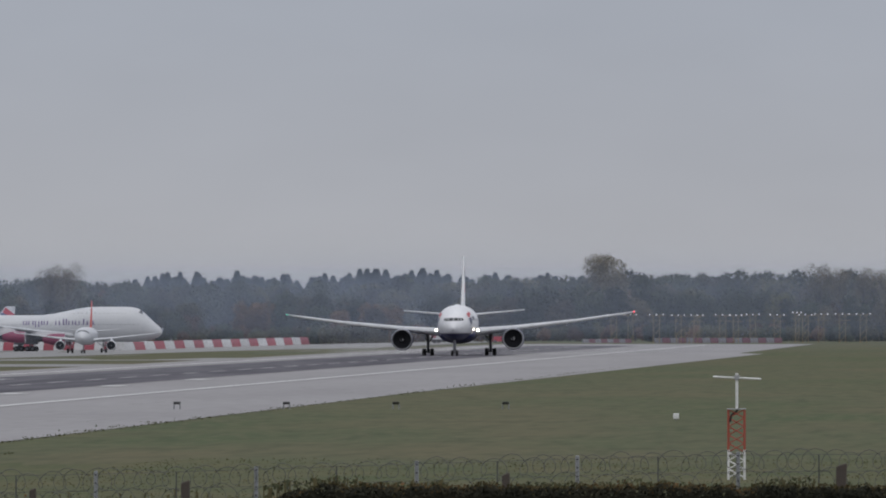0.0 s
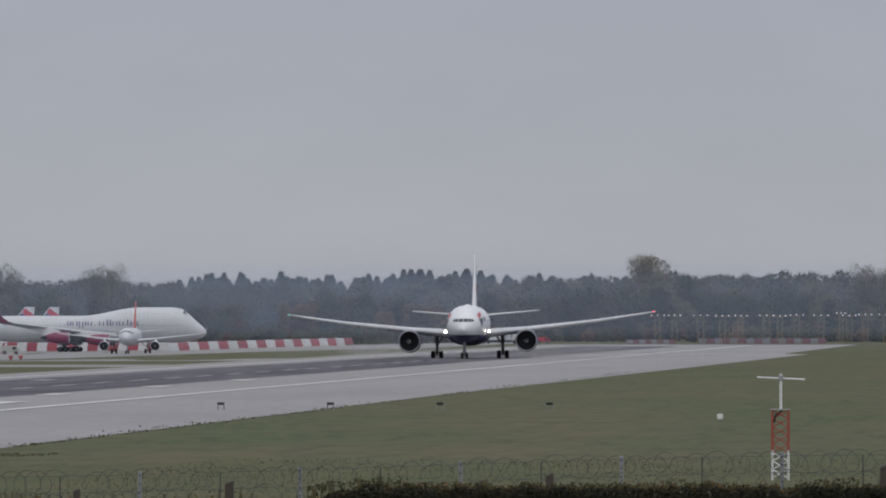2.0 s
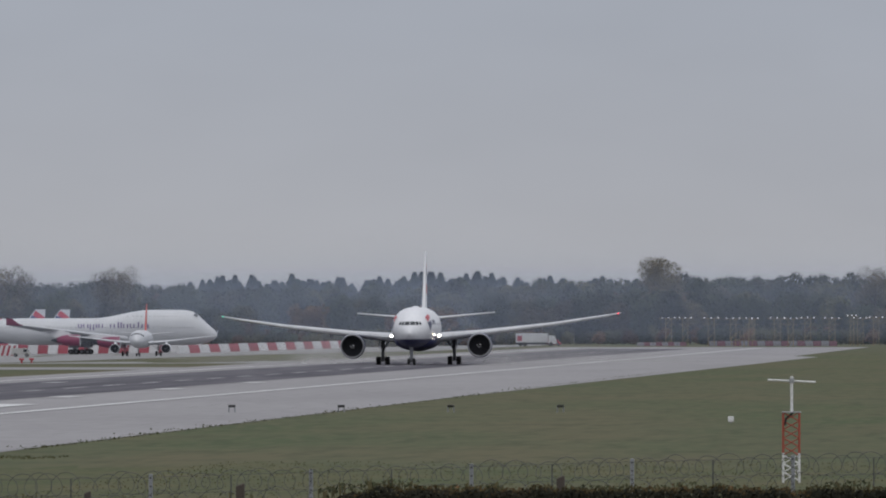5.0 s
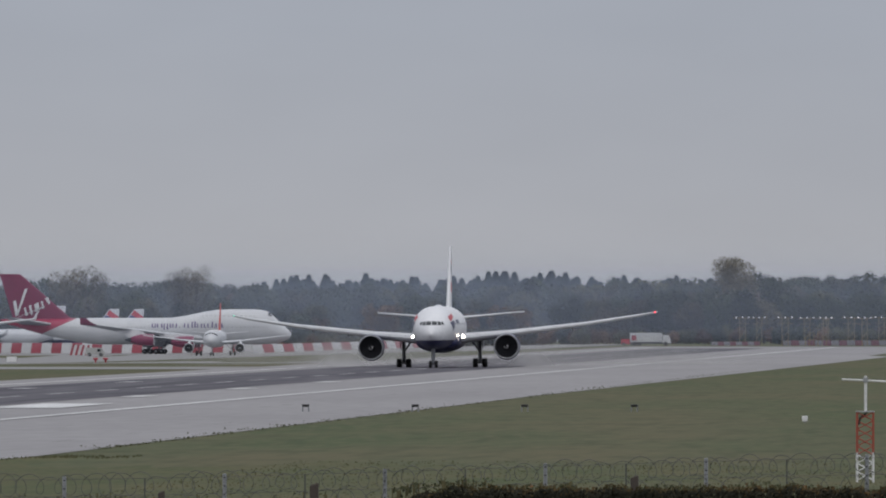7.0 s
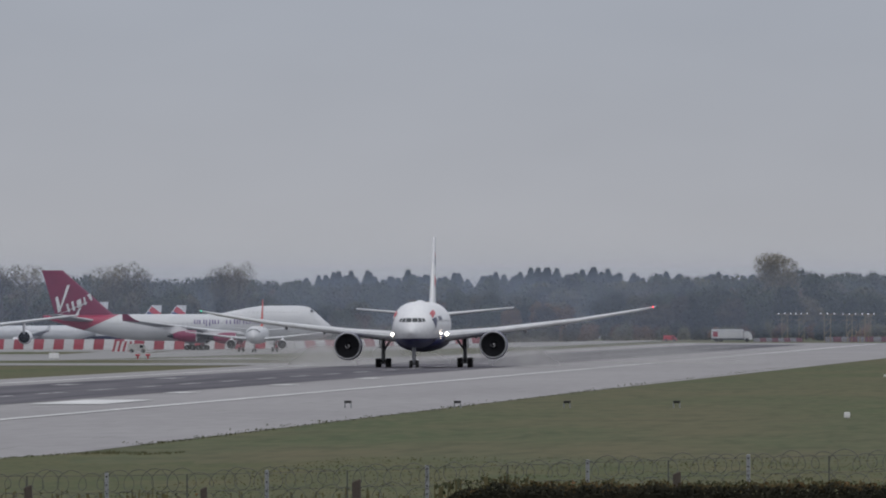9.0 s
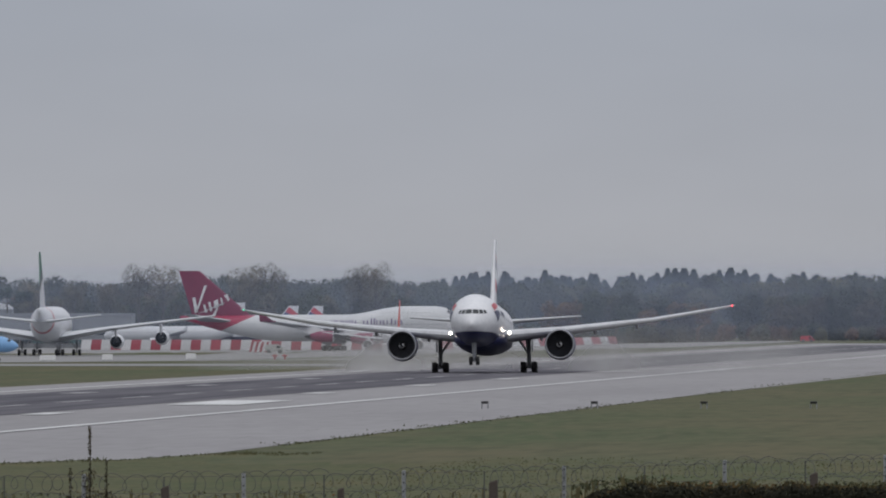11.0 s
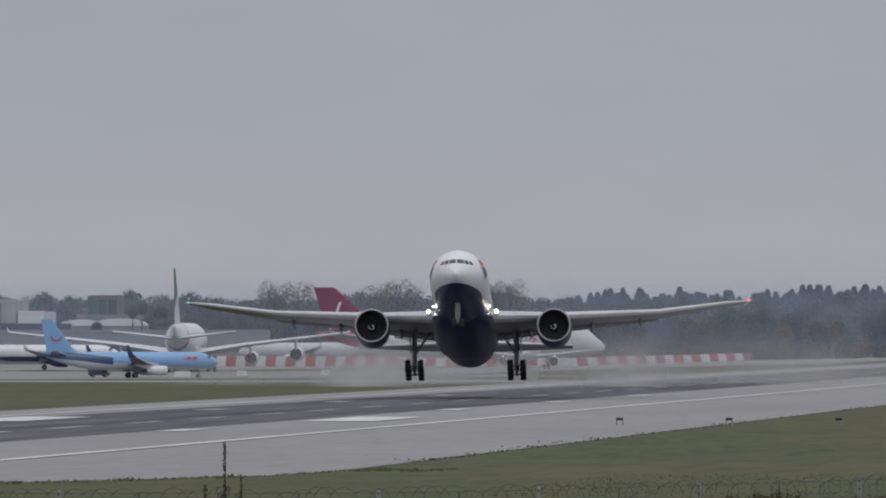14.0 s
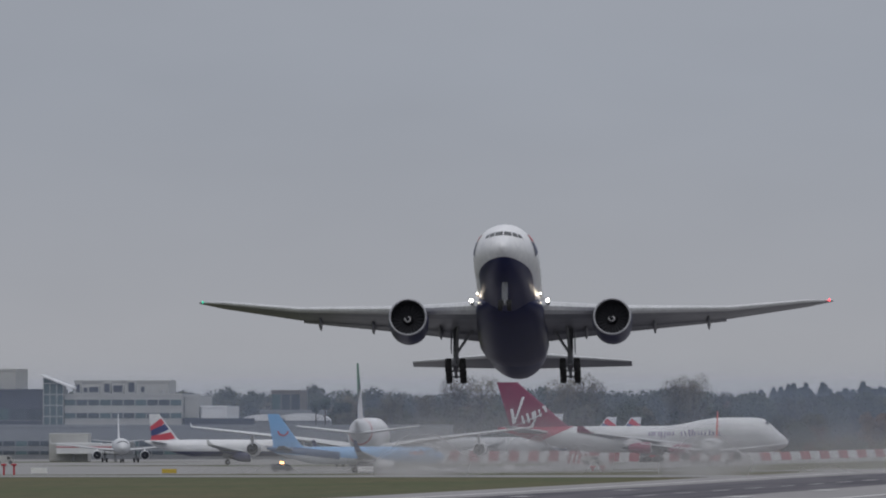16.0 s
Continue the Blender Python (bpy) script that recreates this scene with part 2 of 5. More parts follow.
def patch(S, s0, s1, a0, a1, ns, na, off=0.02, fit=None):
    """A thin painted or glazed patch lying on the fuselage, between two stations and two angles from the crown."""
    bm = bmesh.new()
    g = []
    for i in range(ns + 1):
        row = []
        for j in range(na + 1):
            u, v = i / ns, j / na
            if fit:
                u, v = fit(u, v)
            row.append(bm.verts.new(fus_point(S, s0 + (s1 - s0) * u, a0 + (a1 - a0) * v, off)))
        g.append(row)
    for i in range(ns):
        for j in range(na):
            bm.faces.new((g[i][j], g[i][j + 1], g[i + 1][j + 1], g[i + 1][j]))
    return bm


FOIL = [(0, 0), (0.02, 0.28), (0.08, 0.44), (0.22, 0.5), (0.45, 0.44), (0.75, 0.2), (1, 0.0), (0.75, -0.14), (0.45, -0.4), (0.22, -0.48), (0.08, -0.4), (0.02, -0.24)]


def foil_ring(x, le, chord, z, thick, s0, upright=False):
    if upright:
        return [(x + v * thick, le + u * chord - s0, z) for u, v in FOIL]
    return [(x, le + u * chord - s0, z + v * thick) for u, v in FOIL]


def engine(S, root, x, s, z, r, length, lip=SILVER, skin=NAVY):
    y0 = s - S["s0"]
    prof = [(0.10, r * 0.885), (0, r * 0.935), (0.14, r * .99), (length * 0.3, r * 1.04), (length * 0.62, r * 0.97), (length * 0.8, r * max(0.80, S.get("nozzle", 0) + .06)), (length, r * S.get("nozzle", 0.52))]
    n = 28

    def circ(dy, rr):
        return [(x + rr * math.sin(2 * math.pi * k / n), y0 + dy, z + rr * math.cos(2 * math.pi * k / n)) for k in range(n)]
    ob = part("engine", loft([circ(*p) for p in prof[2:]], caps=False), skin, root, smooth=True)
    part("inlet_lip", loft([circ(*p) for p in prof[:3]], caps=False), lip, ob, "polished metal inlet lip", True)
    part("inlet_duct", loft([circ(length * 0.22, r * 0.84), circ(0.10, r * 0.885)], caps=False), DUCT, ob, "dark inlet duct", True)
    bm = bmesh.new()
    add_loft(bm, [circ(length * 0.21, r * 0.85), circ(length * 0.21, 0.02)], caps=False)
    part("fan", bm, DARK, ob, "dark fan disc", False)
    for k in range(22 if S.get("blades") else 0):
        bm = bmesh.new()
        t = 2 * math.pi * k / 22
        p = [Vector((x + q * math.sin(t + d), y0 + length * 0.2 + e2, z + q * math.cos(t + d))) for q, d, e2 in ((r * 0.28, 0, -0.02), (r * 0.28, 0.16, 0.06), (r * 0.8, 0.26, 0.06), (r * 0.8, 0.12, -0.1))]
        bm.faces.new([bm.verts.new(q) for q in p])
        part("fan_blade", bm, DARK_BLADE, ob)
    part("spinner", loft([circ(length * 0.2, r * 0.27), circ(length * 0.15, r * 0.2), circ(length * 0.1, r * 0.02)], caps=True), DARK, ob, smooth=True)
    bm = bmesh.new()
    swirl = []
    for k in range(13):
        t, q = .42 * k, r * (.06 + .008 * k)
        edge = []
        for w in (0, r * .05):
            yy = y0 + length * (.1 + .05 * ((q + w) / r - .02) / .18) - .05
            edge.append(bm.verts.new((x + (q + w) * math.sin(t), yy, z + (q + w) * math.cos(t))))
        swirl.append(edge)
    for (a, b), (c, d) in zip(swirl, swirl[1:]):
        bm.faces.new((a, b, d, c))
    part("spinner_swirl", bm, WHITE, ob)
    part("nozzle", loft([circ(length * .96, r * S.get("nozzle", .52) * .98), circ(length * .9, r * .3)], caps=False), DARK, ob, "dark exhaust nozzle")
    part("exhaust_cone", loft([circ(length * 0.82, r * 0.5), circ(length * 1.0, r * 0.44), circ(length * 1.12, r * 0.3), circ(length * 1.3, r * 0.04)], caps=True), DARK, ob, smooth=True)
    wing_z = S["wing_z_at"](abs(x))
    bm = loft([[(x - .16, y0 + length * .28, z + r * .95), (x + .16, y0 + length * .28, z + r * .95), (x + .16, y0 + length * 1.1, z + r * .45), (x - .16, y0 + length * 1.1, z + r * .45)],
               [(x - .16, y0 + length * .75, wing_z - .1), (x + .16, y0 + length * .75, wing_z - .1), (x + .16, y0 + length * 1.7, wing_z - .15), (x - .16, y0 + length * 1.7, wing_z - .15)]])
    part("pylon", bm, S.get("pylon_paint", skin), ob)
    return ob


def wheel(bm_parent, x, y, z, r, w):
    b = bmesh.new()
    n = 20
    prof = [(-w / 2, r * 0.55), (-w / 2, r * 0.9), (-w * 0.32, r), (w * 0.32, r), (w / 2, r * 0.9), (w / 2, r * 0.55)]
    add_loft(b, [[(x + dx, y + rr * math.sin(2 * math.pi * k / n), z + rr * math.cos(2 * math.pi * k / n)) for k in range(n)] for dx, rr in prof], caps=False)
    t = part("tyre", b, TYRE, bm_parent, smooth=True)
    h = bmesh.new()
    add_loft(h, [[(x + dx, y + rr * math.sin(2 * math.pi * k / n), z + rr * math.cos(2 * math.pi * k / n)) for k in range(n)] for dx, rr in ((-w * .42, r * .56), (w * .42, r * .56))], caps=True)
    part("hub", h, STEEL, bm_parent, "grey metal wheel hub")
    return t


EDGE = material("pale_leading_edge", (0.62, 0.63, 0.65), 0.35, 0.2, scale=0.5)
DUCT = material("dark_inlet_liner", (0.03, 0.031, 0.038), 0.6, scale=2)
CABIN = material("cabin_window_glass", (0.12, 0.125, 0.14), 0.3, scale=2)
DARK_BLADE = material("fan_blade_metal", (0.016, 0.017, 0.024), 0.7, 0.1, scale=2)


def livery(name, base, rules):
    """Paint of several fields divided by planes in the aircraft's own space: rules are (axis, threshold, above, colour, slope on y)."""
    m = base.copy()
    m.name = name
    n, l = m.node_tree.nodes, m.node_tree.links
    b = n["Principled BSDF"]
    src = b.inputs["Base Color"].links[0].from_socket
    tc = n.new("ShaderNodeTexCoord")
    sep = n.new("ShaderNodeSeparateXYZ")
    l.new(tc.outputs["Object"], sep.inputs[0])

    def line(coef):
        """1 where a*x + b*y + c*z + d is above 0."""
        dot = n.new("ShaderNodeVectorMath")
        dot.operation = "DOT_PRODUCT"
        l.new(tc.outputs["Object"], dot.inputs[0])
        dot.inputs[1].default_value = coef[:3]
        g = n.new("ShaderNodeMath")
        g.operation = "GREATER_THAN"
        l.new(dot.outputs["Value"], g.inputs[0])
        g.inputs[1].default_value = -coef[3]
        return g.outputs[0]
    for coefs, color in rules:
        fac = None
        for cf in coefs:
            o = line(cf)
            if fac is None:
                fac = o
            else:
                mu = n.new("ShaderNodeMath")
                mu.operation = "MULTIPLY"
                l.new(fac, mu.inputs[0])
                l.new(o, mu.inputs[1])
                fac = mu.outputs[0]
        mx = n.new("ShaderNodeMix")
        mx.data_type = "RGBA"
        l.new(fac, mx.inputs[0])
        l.new(src, mx.inputs[6])
        mx.inputs[7].default_value = (*color, 1)
        src = mx.outputs[2]
    l.new(src, b.inputs["Base Color"])
    return m


def airliner(name, S):
    """A jet airliner, nose towards -y, wheels on z = 0, its main gear over the origin."""
    root = empty(name)
    s0, L = S["s0"], S["L"]
    st = [S["nose"] * v for v in (0, .004, .02, .05, .1, .17, .26, .37, .5, .65, .82, 1)]
    mid = np.linspace(S["nose"], L - S["tail"], S.get("mid", 14))[1:-1].tolist()
    tl = [L - S["tail"] * v for v in (1, .88, .75, .62, .5, .38, .26, .15, .06, 0)]
    rings = []
    for s in st + mid + tl:
        a, b, c = body_shape(S, s)
        rings.append(ring(s - s0, a, b, c))
    part("fuselage", loft(rings), S.get("paint", WHITE), root, smooth=True)
    # wings
    wing = S["wing"]
    S["wing_z_at"] = lambda x: float(np.interp(x, [w[0] for w in wing], [w[3] for w in wing]))
    for side in (1, -1):
        cut = S.get("split", 99)
        secs = [foil_ring(side * x, le, ch, z, th, s0) for x, le, ch, z, th in wing if x <= cut]
        bm = bmesh.new()
        add_loft(bm, secs, mats=lambda i, j: 1 if j in (0, 1, 10, 11) else 0)
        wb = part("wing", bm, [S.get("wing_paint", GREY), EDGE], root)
        if cut < 99:
            bm = bmesh.new()
            add_loft(bm, [foil_ring(side * x, le, ch, z, th, s0) for x, le, ch, z, th in wing if x >= cut], mats=lambda i, j: 1 if j in (0, 1, 10, 11) else 0)
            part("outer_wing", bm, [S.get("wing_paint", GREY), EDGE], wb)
        x, le, ch, z, th = wing[-1]
        if S.get("winglet"):
            hgt, cant, wm = S["winglet"]
            rings2 = [foil_ring(side * x, le, ch, z, th, s0)]
            for k in range(1, 5):
                u = k / 4
                rings2.append([(side * (x + cant * u ** 0.7) + (v * 0.1 * side), le + ch * 0.5 * u + uu * ch * (1 - .62 * u) - s0 + hgt * .35 * u, z + hgt * u ** 1.5) for uu, v in FOIL])
            part("winglet", loft(rings2), wm, wb)
        # flaps let down for take-off
        for xa, xb in S.get("flaps", ()):
            secs = []
            for fx in (xa, xb):
                te = float(np.interp(fx, [w[0] for w in wing], [w[1] + w[2] for w in wing])) - s0
                fz, k = S["wing_z_at"](fx), 1.1 - fx / 25
                secs.append([(side * fx, te + q * k, fz + zz * k) for q, zz in ((-1.1, -.1), (-.2, .0), (.7, -.16), (1.5, -.42), (.7, -.34), (-.6, -.3))])
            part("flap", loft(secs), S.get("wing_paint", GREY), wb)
        # flap track fairings
        for fx in S.get("fairings", ()):
            fz = S["wing_z_at"](fx)
            fle = float(np.interp(fx, [w[0] for w in wing], [w[1] + w[2] for w in wing]))
            rr = [(-3.2, .04), (-2.4, .26), (-1.0, .34), (0.3, .26), (1.3, .05)]
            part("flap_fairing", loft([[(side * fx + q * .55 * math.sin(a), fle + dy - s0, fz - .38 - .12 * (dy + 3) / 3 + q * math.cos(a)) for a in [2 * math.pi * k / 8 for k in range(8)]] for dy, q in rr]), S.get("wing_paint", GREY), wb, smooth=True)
        # tailplane
        tp = S["tailplane"]
        bm = bmesh.new()
        add_loft(bm, [foil_ring(side * x, le, ch, z, th, s0) for x, le, ch, z, th in tp], mats=lambda i, j: 1 if j in (0, 1, 10, 11) else 0)
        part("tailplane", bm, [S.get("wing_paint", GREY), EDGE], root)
    # fin
    fin_bm = bmesh.new()
    add_loft(fin_bm, [foil_ring(0, le, ch, z, th, s0, True) for z, le, ch, th in S["fin"]], mats=lambda i, j: 1 if j in (0, 1, 10, 11) else 0)
    part("fin", fin_bm, [S.get("fin_paint", WHITE), S.get("fin_edge", WHITE)], root)
    # engines
    for x, s, z, r, ln in S["engines"]:
        for side in (1, -1):
            engine(S, root, side * x, s, z, r, ln, S.get("lip", SILVER), S.get("engine_paint", NAVY))
    # flight deck windows
    for a0, a1, sa, sb in S.get("windows", ()):
        for side in (1, -1):
            part("cockpit_window", patch(S, sa, sb, side * radians(a0), side * radians(a1), 3, 3), GLASS, root)
    # cabin windows: a dark dotted row along each side
    if S.get("cabin"):
        for z, sa, sb, step in S["cabin"]:
            for side in (1, -1):
                bm = bmesh.new()
                s = sa
                while s < sb:
                    a, b, c = body_shape(S, s)
                    if abs(z - c) < b:
                        ang = math.acos((z - c) / b)
                        q = [fus_point(S, s + ds, side * (ang + da), 0.02) for ds, da in ((0, -.032), (.24, -.032), (.24, .032), (0, .032))]
                        bm.faces.new([bm.verts.new(v) for v in q])
                    s += step
                tagged(part("cabin_windows", bm, CABIN, root), kind="stuff")
    # landing gear
    for x, s, zt, wr, ww, rows in S["gears"]:
        for side in ((1, -1) if x else (1,)):
            y = s - s0
            g = part("main_gear_leg" if x else "nose_gear_leg", rod((side * x, y, wr * (1.2 if x else 1)), (side * x, y, zt), S.get("strut", .17)), STEEL, root)
            if x:
                part("brace", rod((side * x, y - .1, zt * .45), (side * (x - 1.9), y - .6, zt), S.get("strut", .17) * .55), STEEL, g)
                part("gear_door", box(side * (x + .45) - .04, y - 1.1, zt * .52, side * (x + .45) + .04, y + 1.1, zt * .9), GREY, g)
                part("brace", rod((side * x, y - .1, zt * .38), (side * (x - .3), y - 2.4, zt * .92), S.get("strut", .17) * .5), STEEL, g)
                span = (rows - 1) / 2 * wr * 2.15 + .15
                g = part("bogie", add_box(bmesh.new(), side * x - .14, y - span, wr - .14, side * x + .14, y + span, wr + .14, .03), STEEL, root)
            for k in range(rows):
                yy = y + (k - (rows - 1) / 2) * wr * 2.15
                half = S.get("track", .68) * (1 if x else .62)
                part("axle", rod((side * x - half, yy, wr), (side * x + half, yy, wr), .1), STEEL, g)
                for dx in (-1, 1):
                    wheel(g, side * x + dx * half, yy, wr, wr, ww)
    return root


def thing(root, label, category, group="", m=None):
    tagged(root, label, category, group)
    if m is not None:
        root.matrix_basis = m
    return root


BLUE_LINEAR = (0.014, 0.018, 0.075)
BA_BODY = livery("white_over_blue_paint", WHITE, [([(0, 0, -1, 3.98)], BLUE_LINEAR), ([(0, .12, -1, 3.2)], BLUE_LINEAR)])
BA_FIN = livery("striped_fin_paint", WHITE, [
    ([(0, .5, 1, -27.2), (0, -.5, -1, 28.6)], (0.5, 0.03, 0.05)),
    ([(0, .35, 1, -22.5), (0, -.35, -1, 24.2)], BLUE_LINEAR),
    ([(0, .2, 1, -15.6), (0, -.2, -1, 17.2)], (0.5, 0.03, 0.05))])
TRIPLE = dict(
    L=63.0, R=3.1, zc=5.75, s0=31.8, nose=9.5, tail=20.0, droop=0.30, paint=BA_BODY, fin_paint=BA_FIN,
    wing=[(0.0, 19.5, 14.0, 4.05, 1.7), (3.0, 21.2, 11.8, 4.2, 1.55), (9.7, 26.0, 8.0, 4.8, 1.05), (20.75, 32.85, 4.8, 6.03, 0.64), (28.4, 37.4, 2.7, 7.1, 0.42), (30.95, 40.0, 0.7, 7.55, 0.16)], split=20.75, lip=LIP,
    tailplane=[(0.0, 52.5, 7.0, 7.0, .7), (1.2, 53.3, 6.4, 7.1, .6), (10.75, 60.2, 2.3, 8.0, .2)],
    fin=[(7.5, 48.5, 12.5, .9), (8.8, 51.0, 9.8, .8), (17.7, 58.7, 4.2, .35)],
    engines=[(9.75, 21.6, 2.95, 1.86, 6.6)],
    flaps=((3.3, 8.6), (11.0, 20.5)), blades=True,
    cabin=[(6.3, 8, 50, .55)], fairings=(7.0, 13.6, 18.8),
    gears=[(5.5, 31.8, 5.0, .66, .6, 3), (0, 5.9, 3.2, .54, .42, 1)], strut=.27)

jet = thing(airliner("twin_jet_airliner", TRIPLE), "large white and dark blue twin-engine airliner taking off", "airplane")


def nose_pane(S, corners, n=4):
    """A window pane on the nose, from its corners (x, z) seen from ahead."""
    def on_skin(x, z):
        lo, hi = 0.0, S["nose"]
        for _ in range(30):
            mid = (lo + hi) / 2
            a, b, c = body_shape(S, mid)
            if (x / a) ** 2 + ((z - c) / b) ** 2 > 1:
                lo = mid
            else:
                hi = mid
        return Vector((x, hi - S["s0"] - .02, z))
    (ax, az), (bx, bz), (cx, cz), (dx, dz) = corners
    bm = bmesh.new()
    g = []
    for i in range(n + 1):
        u = i / n
        p, q = (ax + (bx - ax) * u, az + (bz - az) * u), (dx + (cx - dx) * u, dz + (cz - dz) * u)
        g.append([bm.verts.new(on_skin(p[0] + (q[0] - p[0]) * v / n, p[1] + (q[1] - p[1]) * v / n)) for v in range(n + 1)])
    for a, b in zip(g, g[1:]):
        for k in range(n):
            bm.faces.new((a[k], a[k + 1], b[k + 1], b[k]))
    return bm


# bulged fairing where the wings meet the belly
part("belly_fairing", loft([ring(s - 31.8, a, b, c) for s, a, b, c in ((15.5, .4, .2, 3.2), (16.5, 2.0, .75, 3.5), (19, 3.05, 1.35, 3.75), (22, 3.3, 1.65, 3.85), (28, 3.38, 1.75, 3.85), (36, 3.35, 1.7, 3.9), (40, 3.0, 1.35, 4.0), (43.5, 1.9, .7, 4.0), (45, .4, .2, 3.9))]), NAVY, jet, "dark blue belly fairing", True)
part("antenna_hump", loft([ring(s - 31.8, a, b, 8.82) for s, a, b in ((19, .08, .03), (20, .55, .2), (22.5, .6, .24), (25, .5, .18), (26.5, .08, .03))]), WHITE, jet, smooth=True)
for side in (1, -1):
    for corners in (((.05, 6.16), (.80, 6.14), (.74, 6.68), (.05, 6.70)), ((.88, 6.14), (1.36, 6.16), (1.20, 6.66), (.82, 6.68)), ((1.44, 6.17), (1.80, 6.24), (1.56, 6.62), (1.28, 6.65))):
        part("cockpit_window", nose_pane(TRIPLE, [(side * x, z) for x, z in corners]), GLASS, jet)
    for lx, ls, lz, lr in ((3.65, 20.4, 4.5, .17), (3.02, 18.0, 4.6, .065)):
        unit = part("landing_light", rod((side * lx, ls - 31.8, lz), (side * lx, ls - 30.6, lz), lr * 1.1, None, 14), GREY, jet)
        part("lens", rod((side * lx, ls - 31.84, lz), (side * lx, ls - 31.79, lz), lr, None, 14), LAMP, unit, "bright white lens")
    # ribbon emblem on the forward fuselage
    part("ribbon_red", patch(TRIPLE, 5.4, 11.0, side * radians(50), side * radians(66), 10, 4, .025, lambda u, v: (u, v * (1 - .5 * u))), RED, jet, "red ribbon emblem")
    part("ribbon_blue", patch(TRIPLE, 5.0, 8.6, side * radians(68), side * radians(96), 10, 4, .025, lambda u, v: (u * .7 + .3 * v, v * (1 - .7 * u))), NAVY, jet, "dark blue ribbon emblem")
    part("wordmark_bar", patch(TRIPLE, 12.0, 20.5, side * radians(68), side * radians(78), 10, 2, .025), NAVY, jet, "dark blue lettering bar")
for side, mat, lab in ((1, LAMP_RED, "red wing tip light"), (-1, LAMP_GREEN, "green wing tip light")):
    wing_ob = [o for o in jet.children if o.name.split(".")[0] == "wing" and o.data.vertices[-1].co.x * side > 0][0]
    part("tip_light", loft([[(side * (30.6 + q * .6 * math.sin(a)), 39.3 - 31.8 + dy, 7.5 + q * math.cos(a)) for a in [2 * math.pi * k / 10 for k in range(10)]] for dy, q in ((0, .03), (.12, .11), (.5, .12))]), mat, [o for o in wing_ob.children if o.name.startswith("outer_wing")][0], lab)


# ---------------------------------------------------------------- paint on the runway, taxiways, apron
def strip(name, corners, mat, dz, label="", parent=None, cuts=10):
    """A flat strip between two edges, each from a first to a last point."""
    (ax, ay), (bx, by), (cx, cy), (dx, dy) = corners
    bm = bmesh.new()
    rows = []
    for i in range(cuts + 1):
        u = i / cuts
        row = []
        for j in range(5):
            v = j / 4
            x = (ax + (bx - ax) * u) * (1 - v) + (dx + (cx - dx) * u) * v
            y = (ay + (by - ay) * u) * (1 - v) + (dy + (cy - dy) * u) * v
            row.append(bm.verts.new(lay(x, y, dz)))
        rows.append(row)
    for a, b in zip(rows, rows[1:]):
        for j in range(4):
            bm.faces.new((a[j], a[j + 1], b[j + 1], b[j]))
    return finish(name, bm, mat, parent, label)


runway = bpy.data.objects["runway"]
strip("rubber_band", ((-99.3, 700), (-98.8, 3400), (-121.8, 3400), (-124.8, 700)), RUBBER, 0.05, "dark tyre rubber streaks", runway, 30)
for x in (-128.4, -85.2):
    strip("edge_line", ((x - .5, 500), (x - .5, 3500), (x + .5, 3500), (x + .5, 500)), PAINT, 0.07, "white edge line", runway, 40)
y = 620
while y < 3300:
    strip("centre_dash", ((RUNWAY_X - .45, y), (RUNWAY_X - .45, y + 30), (RUNWAY_X + .45, y + 30), (RUNWAY_X + .45, y)), SCUFFED, 0.08, "", runway, 1)
    y += 60
for y, off, w, ln in ((1190, 14.2, 6.0, 60), (920, 11.1, 2.2, 22), (1074, 11.1, 2.2, 22), (1355, 11.1, 2.2, 22), (1502, 11.1, 2.2, 22), (1650, 11.1, 2.2, 22)):
    for side in (-1, 1):
        x = RUNWAY_X + side * off
        strip("touchdown_bar", ((x - w / 2, y), (x - w / 2, y + ln), (x + w / 2, y + ln), (x + w / 2, y)), PAINT if w > 3 or side > 0 else SCUFFED, 0.08, "", runway, 1)
# the shoulder widens towards the far turn-off
strip("wide_shoulder", ((-61.6, 1400), (-62.8, 2790), (-55.8, 2725), (-61.2, 1400)), ASPHALT, 0.035, "pale widening shoulder", runway, 30)
# slab joints of the wide shoulder
JOINT = material("joint_sealant", (0.10, 0.098, 0.10), 0.8)
for x in (-67, -76):
    y = 640.0
    while y < 1500:
        ln = random.uniform(6, 22)
        strip("slab_joint", ((x - .05, y), (x - .05, y + ln), (x + .05, y + ln), (x + .05, y)), JOINT, 0.06, "", runway, 1)
        y += ln + random.uniform(15, 110)

tagged(strip("taxiway_1", ((-136, 2068), (-480, 2068), (-480, 2100), (-136, 2170)), CONCRETE, 0.04), "pale concrete taxiway between strips of grass", "taxiway", kind="structure")
tagged(strip("taxiway_2", ((-136, 2350), (-480, 2480), (-480, 2510), (-136, 2480)), CONCRETE, 0.04), "pale concrete taxiway leaving the runway", "taxiway", kind="structure")
tagged(strip("taxiway_3", ((-150, 2955), (-560, 2805), (-560, 2850), (-150, 3000)), CONCRETE, 0.045), "pale concrete taxiway along the apron", "taxiway", kind="structure")
tagged(strip("apron", ((-150, 3200), (-560, 2860), (-560, 4000), (-150, 4000)), CONCRETE, 0.04, cuts=24), "wide grey concrete apron", "apron", kind="structure")

